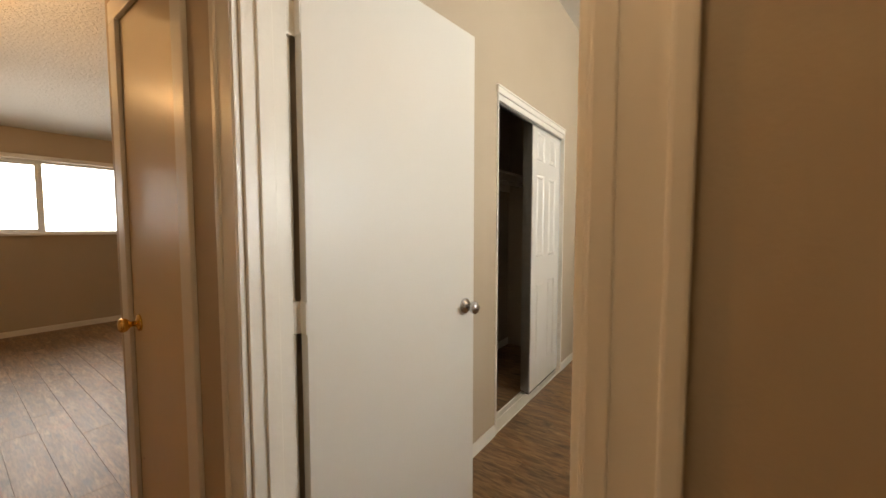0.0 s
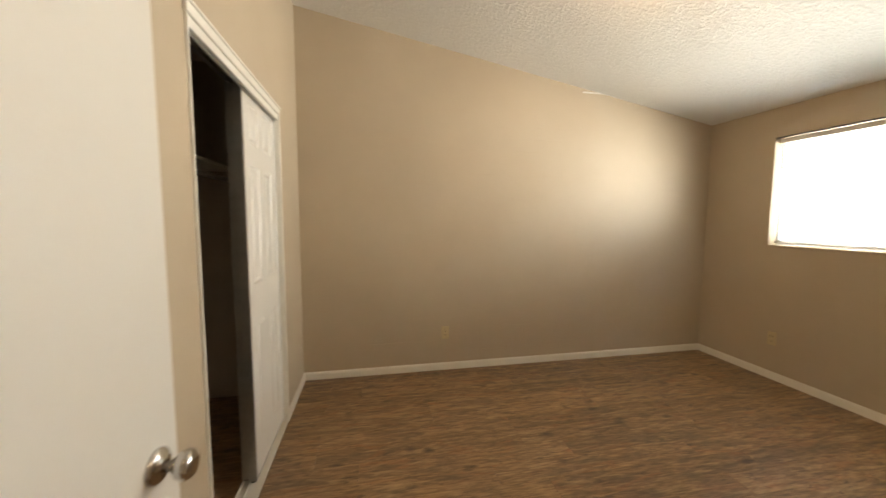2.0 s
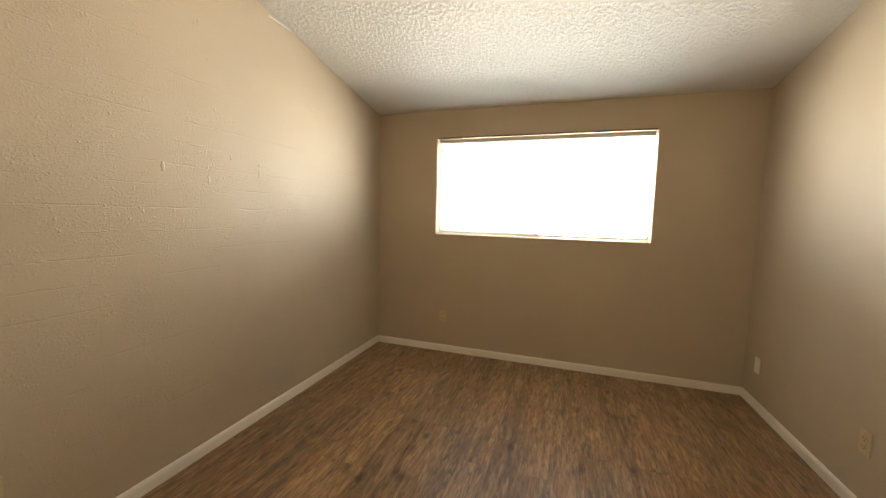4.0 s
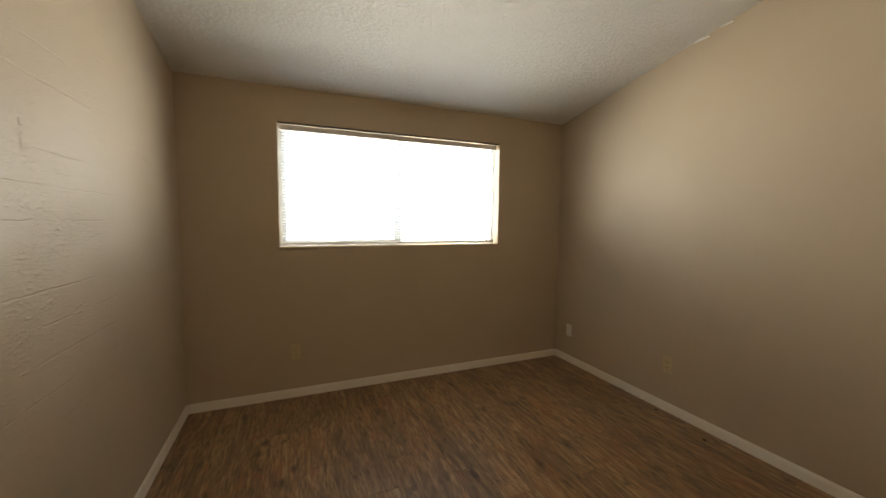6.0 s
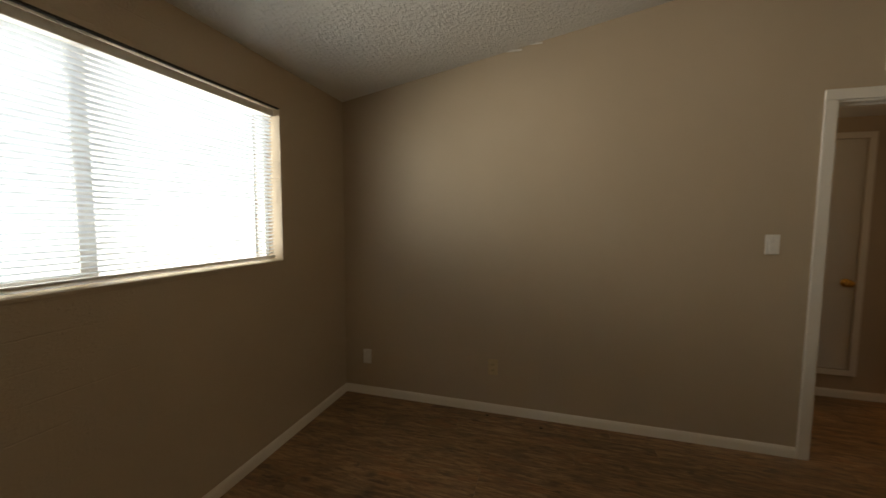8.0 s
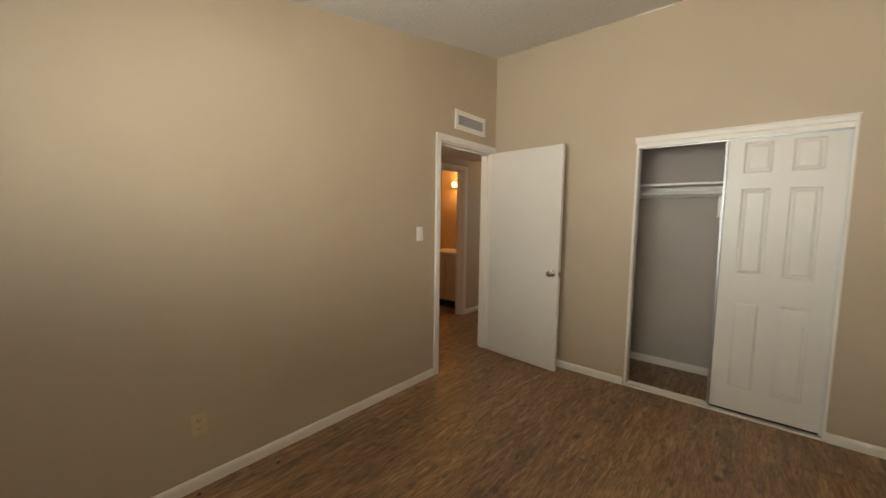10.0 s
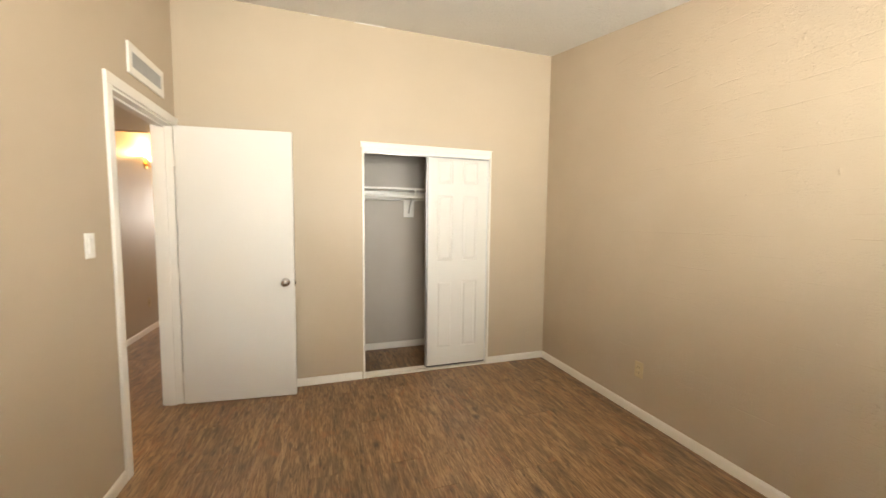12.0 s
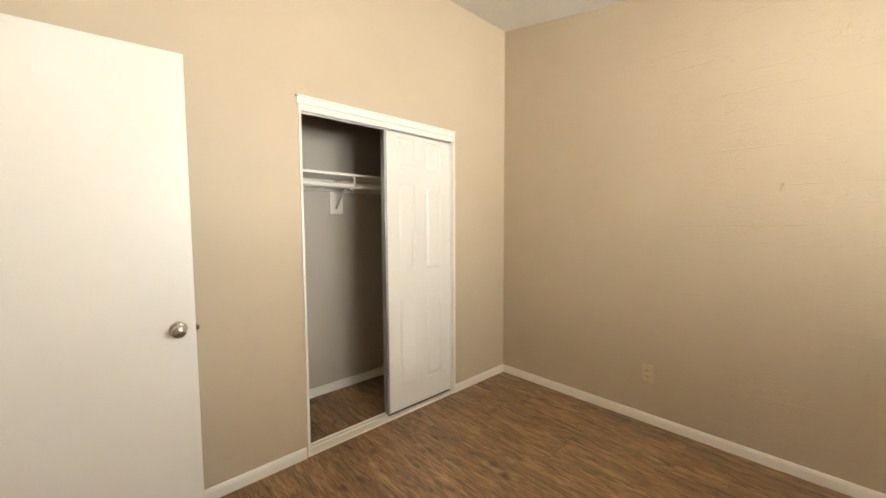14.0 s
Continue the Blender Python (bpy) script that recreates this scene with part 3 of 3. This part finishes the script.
def blind():
    b = thing("window_blind", "white vinyl mini blind lowered over the bedroom window, slats open", "window blind", (1.612, -0.048, 0))
    hw = 0.900
    part("headrail", boxes((-hw, hw, -0.019, 0.019, 1.990, 2.028), bevel=0.003), WHITEPLATE, b)
    part("bottom_rail", boxes((-hw + 0.005, hw - 0.005, -0.012, 0.012, 1.158, 1.172), bevel=0.003), WHITEPLATE, b)
    # curved slat, 25 mm deep
    bm = bmesh.new()
    rows = []
    for x in (-hw + 0.006, hw - 0.006):
        top = []
        for k in range(6):
            u = -1 + 0.4 * k
            top.append((bm.verts.new((x, 0.0125 * u, 0.0022 * (1 - u * u))), bm.verts.new((x, 0.0125 * u, 0.0022 * (1 - u * u) - 0.0006))))
        rows.append(top)
    for k in range(5):
        (a, a2), (c, c2) = rows[0][k], rows[0][k + 1]
        (e, e2), (f, f2) = rows[1][k], rows[1][k + 1]
        bm.faces.new((a, c, f, e))
        bm.faces.new((a2, e2, f2, c2))
    for f in bm.faces:
        f.smooth = True
    me = mesh_of("slat", bm, SLAT)
    n = 38
    for k in range(n):
        s = new("slat", me)
        s.parent = b
        wob = 0.6 * math.sin(k * 2.1)
        s.matrix_local = pose(0, 0, 1.188 + k * 0.0212, 21 + wob, 0, 0.05 * math.sin(k * 1.3))
    for x in (-0.62, 0.0, 0.62):
        part("ladder_cord", tube(((x, 0.0135, 1.165), (x, 0.0135, 1.995)), 0.0004, 6), WHITEPLATE, b)
        part("ladder_cord", tube(((x, -0.0135, 1.165), (x, -0.0135, 1.995)), 0.0004, 6), WHITEPLATE, b)
    part("bent_slat", boxes((0.290, 0.392, 0.016, 0.019, -0.003, 0.003), bevel=0.001), DARK, b, "bent slat edge hanging loose").matrix_local = pose(0, 0, 1.785, 0, 4, 0)


blind()

# ---- closet front ----


def six_panel_door(name, label, x0, x1, y0):
    d = thing(name, label, "sliding door", (x0, y0, 0))
    w, z0, z1 = x1 - x0, 0.036, 1.985
    bm = bmesh.new()
    xs = [0, 0.17 * w, 0.42 * w, 0.58 * w, 0.83 * w, w]
    zs = [z0, 0.20, 0.83, 1.02, 1.62, 1.725, 1.93, z1]
    grid = [[bm.verts.new((x, 0, z)) for x in xs] for z in zs]
    panels = []
    for i in range(len(zs) - 1):
        for j in range(len(xs) - 1):
            f = bm.faces.new((grid[i][j], grid[i][j + 1], grid[i + 1][j + 1], grid[i + 1][j]))
            if i in (1, 3, 5) and j in (1, 3):
                panels.append(f)
    for f in panels:
        bmesh.ops.inset_individual(bm, faces=[f], thickness=0.013, depth=-0.008)
        bmesh.ops.inset_individual(bm, faces=[f], thickness=0.012, depth=0.0)
        bmesh.ops.inset_individual(bm, faces=[f], thickness=0.020, depth=0.007)
    bm.normal_update()
    bm.faces.ensure_lookup_table()
    if bm.faces[0].normal.y > 0:
        bmesh.ops.reverse_faces(bm, faces=bm.faces)
    back = boxes((0, w, 0.011, 0.032, z0, z1))
    me = bpy.data.meshes.new("door_panel")
    bm.to_mesh(me)
    bm.free()
    me.materials.append(DOOR)
    ob = new("door_panel", me)
    ob.parent = d
    part("door_core", back, DOOR, d)
    part("edge_strip", boxes((-0.004, 0.010, -0.004, 0.034, z0, z1), bevel=0.002), DARKALU, d, "grey metal edge strip")
    # no groove is cut; a dark bar on the face gives its shade
    part("groove_shade", boxes((0.010, 0.014, -0.0008, 0.004, z0, z1)), DARK, d)
    part("edge_strip", boxes((w - 0.010, w + 0.001, -0.003, 0.034, z0, z1), bevel=0.002), ALU, d)
    part("top_rail", boxes((0.016, w - 0.016, -0.002, 0.034, z1, z1 + 0.012)), ALU, d)
    # shadow of the gap over the floor track, put into the rail's colour
    part("bottom_rail", boxes((0.010, w - 0.010, 0.004, 0.030, z0 - 0.014, z0)), DARK, d, "bottom rail coloured dark for the gap shadow")
    return d


six_panel_door("closet_sliding_door", "white six-panel sliding closet door in front of the second", 1.895, CX1 - 0.004, LY + 0.022)
six_panel_door("closet_sliding_door", "white six-panel sliding closet door pushed behind the first", 1.915, CX1 - 0.004, LY + 0.060)

tr = setting("trim_closet", boxes((CX0 - 0.020, CX1 + 0.014, LY - 0.014, LY, CH - 0.012, CH + 0.022), bevel=0.004), TRIM, "white moulded trim round the closet opening", "trim")
part("head_bead", boxes((CX0 - 0.024, CX1 + 0.018, LY - 0.021, LY, CH + 0.022, CH + 0.031), bevel=0.003), TRIM, tr)
part("track_lip", boxes((CX0 + 0.008, CX1 - 0.003, LY + 0.012, LY + 0.015, CH - 0.058, CH - 0.014)), DARKALU, tr, "grey metal lip of the sliding track")
part("fascia", boxes((CX0, CX1, LY - 0.004, LY + 0.012, CH - 0.046, CH - 0.012), bevel=0.003), TRIM, tr)
part("top_track", boxes((CX0, CX1, LY + 0.012, LY + 0.10, CH - 0.014, CH)), DARKALU, tr, "grey metal sliding track")
part("track_web", boxes((CX0, CX1, LY + 0.054, LY + 0.057, CH - 0.040, CH - 0.014)), DARKALU, tr)
part("side_trim", boxes((CX0 - 0.010, CX0 + 0.002, LY - 0.008, LY + 0.004, 0.004, CH - 0.012), bevel=0.003), TRIM, tr)
part("side_trim", boxes((CX1 - 0.002, CX1 + 0.014, LY - 0.012, LY + 0.004, 0.004, CH - 0.012), bevel=0.003), TRIM, tr)
part("side_lining", boxes((CX0 - 0.001, CX0 + 0.008, LY + 0.004, LY + 0.10, 0.004, CH - 0.014)), TRIM, tr)
part("side_lining", boxes((CX1 - 0.003, CX1 + 0.001, LY + 0.004, LY + 0.10, 0.004, CH - 0.014)), TRIM, tr)
part("floor_track", boxes((CX0, CX1, LY - 0.006, LY + 0.100, 0.004, 0.012), (CX0, CX1, LY - 0.006, LY + 0.004, 0.012, 0.017),
                          (CX0, CX1, LY + 0.056, LY + 0.060, 0.012, 0.020), (CX0, CX1, LY + 0.094, LY + 0.100, 0.012, 0.018)), TRIM, tr, "white metal floor track")

sh = thing("closet_shelf", "white painted closet shelf on a wall cleat", "shelf", (0, 0, 0))
part("shelf_board", boxes((0.752, 2.948, BY - 0.31, BY, 1.690, 1.709), bevel=0.002), TRIM, sh)
part("wall_cleat", boxes((0.752, 2.948, BY - 0.018, BY, 1.600, 1.690), bevel=0.002), TRIM, sh)
rod = thing("closet_rod", "white painted round clothes rod under the shelf", "clothes rod", (0, BY - 0.285, 1.622))
part("rod", tube(((0.752, 0, 0), (2.948, 0, 0)), 0.0165, 18), TRIM, rod)
br = thing("rod_bracket", "white metal shelf and rod bracket screwed to the wall", "bracket", (1.885, BY, 0))
part("wall_plate", boxes((-0.055, 0.055, -0.014, 0, 1.425, 1.600), bevel=0.003), TRIM, br)
part("brace", tube(((0, -0.012, 1.47), (0, -0.10, 1.56), (0, -0.20, 1.625), (0, -0.268, 1.600)), 0.008, 10), TRIM, br)
part("hook", tube(((0, -0.30, 1.690), (0, -0.308, 1.64), (0, -0.30, 1.606), (0, -0.285, 1.600), (0, -0.268, 1.603)), 0.007, 10), TRIM, br)
part("arm", boxes((-0.010, 0.010, -0.30, -0.014, 1.678, 1.689), bevel=0.002), TRIM, br)

# ---- wall fittings ----


def vent(name, label, y0, y1, z0, z1):
    v = thing(name, label, "air vent", (0, y0, z0))
    w, h, b = y1 - y0, z1 - z0, 0.042
    part("vent_backing", boxes((0.002, 0.004, b, w - b, b, h - b)), GREYVENT, v)
    fr = part("vent_frame", boxes((0.001, 0.014, 0, w, 0, b), bevel=0.003), TRIM, v)
    part("frame_rail", boxes((0.001, 0.014, 0, w, h - b, h), bevel=0.003), TRIM, fr)
    part("frame_rail", boxes((0.001, 0.014, 0, b, b, h - b), bevel=0.003), TRIM, fr)
    part("frame_rail", boxes((0.001, 0.014, w - b, w, b, h - b), bevel=0.003), TRIM, fr)
    me = mesh_of("slat", boxes((-0.0012, 0.0012, b, w - b, -0.008, 0.008)), GREYVENT)
    n = int((h - 2 * b) / 0.0115)
    for k in range(n):
        s = new("slat", me)
        s.parent = v
        s.matrix_local = pose(0.009, 0, b + 0.006 + k * 0.0115, 0, 40, 0)


vent("air_vent", "white framed return air grille above the door", 3.220, 3.686, 2.178, 2.347)


def wall_plate(name, label, category, m, mat, kind, group=""):
    """Cover plate in its own plane: x across, z up, -y towards the room."""
    p = thing(name, label, category, group=group)
    p.matrix_world = m
    part("cover_plate", boxes((-0.035, 0.035, -0.006, 0, -0.057, 0.057), bevel=0.0025), mat, p)
    if kind == "outlet":
        for z in (-0.0195, 0.0195):
            soc = part("socket_face", boxes((-0.017, 0.017, -0.0085, -0.0055, z - 0.014, z + 0.014), bevel=0.003), mat, p)
            part("socket_slots", boxes((-0.009, -0.0065, -0.0089, -0.008, z - 0.004, z + 0.006), (0.0065, 0.009, -0.0089, -0.008, z - 0.003, z + 0.005),
                                       (-0.002, 0.002, -0.0089, -0.008, z - 0.010, z - 0.006)), DARK, soc)
    elif kind == "switch":
        part("rocker", boxes((-0.016, 0.016, -0.011, -0.005, -0.033, 0.033), bevel=0.002), mat, p)
    else:
        part("jack", boxes((-0.008, 0.008, -0.009, -0.005, -0.008, 0.008), bevel=0.002), DARK if kind == "jack" else mat, p)
    for z in ((-0.0475, 0.0475) if kind != "outlet" else (0.0,)):
        sc = part("screw", lathe(((0.003, 0), (0.0028, 0.0012)), "-y", 12), mat, p)
        sc.location = (0, -0.006, z)
    return p


wall_plate("light_switch", "white rocker light switch beside the door frame", "light switch", pose(0.0005, 2.785, 1.257, 0, 0, 90), WHITEPLATE, "switch")
wall_plate("wall_outlet", "ivory duplex wall outlet on the door wall", "outlet", pose(0.0005, 1.188, 0.340, 0, 0, 90), PLATE, "outlet", "bedroom outlets")
wall_plate("cable_plate", "white cable plate near the window corner", "wall plate", pose(0.0005, 0.192, 0.312, 0, 0, 90), WHITEPLATE, "plain")
wall_plate("wall_outlet", "ivory duplex wall outlet on the block wall", "outlet", pose(WX - 0.0005, 2.697, 0.343, 0, 0, -90), PLATE, "outlet", "bedroom outlets")
wall_plate("wall_outlet", "ivory painted-over outlet under the window", "outlet", pose(2.434, 0.0005, 0.352, 0, 0, 180), PLATE, "outlet", "bedroom outlets")
wall_plate("wall_outlet", "ivory wall outlet in the living area", "outlet", pose(HX + 0.0005, 6.05, 0.36, 0, 0, 90), PLATE, "outlet")

# flush ceiling lamp
cl = thing("ceiling_lamp", "round opal flush ceiling lamp, lit warm", "ceiling lamp", (1.60, 1.95, zc(1.95)))
lp = part("lamp_base", lathe(((0.155, 0.0), (0.155, -0.020), (0.135, -0.030))), TRIM, cl)
lp.matrix_local = pose(0, 0, 0, math.degrees(math.atan(SLOPE)), 0, 0)


part("lamp_dome", lathe(((0.128, -0.030), (0.126, -0.045), (0.108, -0.066), (0.074, -0.082), (0.034, -0.090), (0.006, -0.092))), DOME, cl, "lit opal glass dome").matrix_local = lp.matrix_local.copy()


# unseen fixture added to carry the hall's fill light
hl = thing("hall_fill_lamp", "unseen small opal lamp added on the hall ceiling as warm fill", "ceiling lamp", (-0.57, 3.05, HZ))
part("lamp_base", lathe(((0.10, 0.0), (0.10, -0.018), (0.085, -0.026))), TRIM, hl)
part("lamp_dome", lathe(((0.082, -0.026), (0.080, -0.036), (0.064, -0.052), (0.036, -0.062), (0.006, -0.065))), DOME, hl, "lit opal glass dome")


def sconce():
    s = thing("wall_sconce", "brass wall sconce with a lit frosted glass bowl", "wall lamp", (HX, 6.12, 2.03))
    part("backplate", lathe(((0.055, 0.0), (0.055, 0.008), (0.045, 0.016), (0.012, 0.020)), "x"), BRASS, s)
    part("arm", tube(((0.018, 0, 0), (0.06, 0, -0.025), (0.10, 0, -0.022), (0.12, 0, 0.005)), 0.007, 10), BRASS, s)
    cup = part("cup", lathe(((0.010, 0.0), (0.026, 0.006), (0.030, 0.022), (0.028, 0.024))), BRASS, s)
    cup.location = (0.12, 0, 0.0)
    prof = [(0.026, 0.022), (0.060, 0.032), (0.088, 0.060), (0.098, 0.098), (0.095, 0.098), (0.084, 0.063), (0.058, 0.037), (0.026, 0.027)]
    sh = part("shade", lathe(prof), SHADE, s, "frosted glass bowl, lit")
    sh.location = (0.12, 0, 0.0)


sconce()

# bathroom
v = thing("bathroom_vanity", "cream laminate bathroom vanity with a toe kick", "vanity", (-1.90, 4.98, 0))
part("body", boxes((0, 0.74, 0.0, 0.505, 0.10, 0.815), bevel=0.004), LAMINATE, v)
part("toe_kick", boxes((0.01, 0.73, 0.06, 0.50, 0.012, 0.10)), DARK, v)
part("cabinet_door", boxes((0.02, 0.365, -0.018, -0.001, 0.13, 0.79), bevel=0.004), LAMINATE, v)
part("cabinet_door", boxes((0.375, 0.72, -0.018, -0.001, 0.13, 0.79), bevel=0.004), LAMINATE, v)
top = tagged(part("countertop", boxes((-1.94, -1.15, 4.955, 5.495, 0.817, 0.855), bevel=0.006), WHITEPLATE), "white cultured marble vanity top", "countertop")
lowu = thing("low_bench", "low cream bench unit beside the vanity", "bench", (-2.55, 4.93, 0))
part("bench_top", boxes((0, 0.60, 0, 0.55, 0.44, 0.475), bevel=0.005), LAMINATE, lowu)
part("bench_side", boxes((0.0, 0.03, 0.02, 0.55, 0.012, 0.44)), LAMINATE, lowu)
part("bench_base", boxes((0.03, 0.60, 0.04, 0.55, 0.012, 0.10)), LAMINATE, lowu)
vl = thing("vanity_light", "lit warm bathroom vanity lamp on the wall", "wall lamp", (-1.62, 5.50, 1.93))
part("backplate", boxes((-0.20, 0.20, -0.02, 0, -0.05, 0.05), bevel=0.004), CHROME, vl)
for x in (-0.12, 0.12):
    g = part("globe", lathe(((0.012, -0.05), (0.035, -0.04), (0.05, 0.0), (0.035, 0.04), (0.01, 0.05))), SHADE, vl, "lit globe bulb")
    g.location = (x, -0.075, 0)

# ---- wear ----


def lump(name, mat, parent, at, size, seed):
    """Small uneven blob of hardened paint or debris."""
    bm = bmesh.new()
    bmesh.ops.create_icosphere(bm, subdivisions=2, radius=1.0)
    for v in bm.verts:
        n = 1 + 0.35 * noise.noise(v.co * 1.7 + Vector((seed, seed * 2.3, 0)))
        v.co = Vector((v.co.x * size[0], v.co.y * size[1], v.co.z * size[2])) * n
    for f in bm.faces:
        f.smooth = True
    ob = part(name, bm, mat, parent)
    ob.location = at
    return ob


# hardened paint drips on the block wall: y, z, half width, half height
for n, (y, z, w, h) in enumerate(((1.511, 1.60, 0.011, 0.014), (1.514, 1.545, 0.006, 0.034), (1.773, 2.418, 0.009, 0.022), (1.880, 2.255, 0.007, 0.024), (1.903, 2.240, 0.006, 0.018),
                                  (1.835, 2.093, 0.006, 0.020), (1.803, 1.844, 0.009, 0.011), (1.510, 2.159, 0.006, 0.014), (2.313, 2.237, 0.008, 0.006), (1.713, 1.618, 0.007, 0.020),
                                  (2.081, 1.517, 0.012, 0.030), (1.36, 1.30, 0.012, 0.006), (1.22, 2.02, 0.006, 0.016), (2.52, 1.12, 0.018, 0.004), (1.66, 0.86, 0.020, 0.004))):
    lump("paint_drip", BLOCK_E, EAST, (WX, y, z), (0.0013, w * 0.8, h * 0.85), n + 1.0)

# loose caulk along the ceiling joint
caulk = setting("trim_caulk", boxes((0.0, 0.005, 1.25, 1.345, zc(1.25) - 0.006, zc(1.25) + 0.006), (0.0, 0.004, 1.40, 1.475, zc(1.40) - 0.004, zc(1.40) + 0.006), bevel=0.0015), CEIL, "loose white caulk along the ceiling joint", "trim")
part("caulk_strip", boxes((0.93, 1.00, LY - 0.005, LY, zc(LY) - 0.007, zc(LY)), bevel=0.0015), CEIL, caulk)
part("caulk_strip", boxes((1.27, 1.52, LY - 0.006, LY, zc(LY) - 0.008, zc(LY)), bevel=0.0015), CEIL, caulk)
part("caulk_strip", boxes((WX - 0.005, WX, 1.20, 1.42, zc(1.22) - 0.004, zc(1.22) + 0.008), bevel=0.0015), CEIL, caulk)

# crumbs on the floor
for n, (x, y, s) in enumerate(((0.117, 1.530, 0.008), (0.055, 1.160, 0.007), (2.86, 1.70, 0.004))):
    tagged(lump("floor_crumb", DARK, None, (x, y, 0.004 + s * 0.3), (s, s * 1.5, s * 0.45), n + 9.0), "dark crumb of debris lying on the plank floor", "debris")

# ---- floors ----


def plank_mesh(w, l, h=0.004, c=0.0012):
    """Plank with chamfered upper edges, its base at z 0."""
    bm = bmesh.new()
    lo = [bm.verts.new(p) for p in ((0, 0, 0), (w, 0, 0), (w, l, 0), (0, l, 0))]
    mid = [bm.verts.new(p) for p in ((0, 0, h - c), (w, 0, h - c), (w, l, h - c), (0, l, h - c))]
    hi = [bm.verts.new(p) for p in ((c, c, h), (w - c, c, h), (w - c, l - c, h), (c, l - c, h))]
    for a, b2 in ((lo, mid), (mid, hi)):
        for k in range(4):
            bm.faces.new((a[k], a[(k + 1) % 4], b2[(k + 1) % 4], b2[k]))
    bm.faces.new(hi)
    return bm


def lay(parent, x0, x1, y0, y1, mat, rng, width=0.152, length=1.22, c=0.0010):
    cache = {}
    x = x0
    while x < x1 - 0.005:
        w = min(width, x1 - x)
        y = y0 - rng.choice((0.0, 0.2, 0.4, 0.6, 0.8, 1.0)) * length * 0.98
        while y < y1 - 0.005:
            a, b2 = max(y, y0), min(y + length, y1)
            if b2 - a > 0.02:
                key = (round(w, 3), round(b2 - a, 3))
                if key not in cache:
                    cache[key] = mesh_of("plank", plank_mesh(w - 0.0007, b2 - a - 0.0008, c=c), mat)
                p = new("plank", cache[key])
                p.parent = parent
                p.location = (x, a, 0)
            y += length
        x += width


rng = random.Random(7)
fl = setting("floor", boxes((-0.12, WX + 0.1, -0.1, BY + 0.1, -0.10, -0.001)), SUBFLOOR, "brown wood-look vinyl plank floor", "floor")
lay(fl, 0.0, WX, 0.0, LY - 0.006, PLANK, rng)
lay(fl, 0.75, 2.95, LY + 0.10, BY, PLANK, rng)
fh = setting("floor_hall", boxes((-2.8, -0.12, 1.5, HEND, -0.10, -0.001), (-0.12, 0.0, DY0, DY1, -0.0009, -0.0005)), SUBFLOOR, "brown wood-look vinyl plank floor in the hall", "floor")
lay(fh, HX, -0.0005, 1.6, HEND, PLANK, rng)
lay(fh, -2.70, HX, 3.0, HEND, PLANK, rng)
fv = setting("floor_living", boxes((-2.8, 3.2, HEND, 9.45, -0.10, -0.001)), SUBFLOOR, "brown wood-look vinyl plank floor catching the window light", "floor")
lay(fv, HX, 3.1, HEND, 9.25, PLANK, rng)
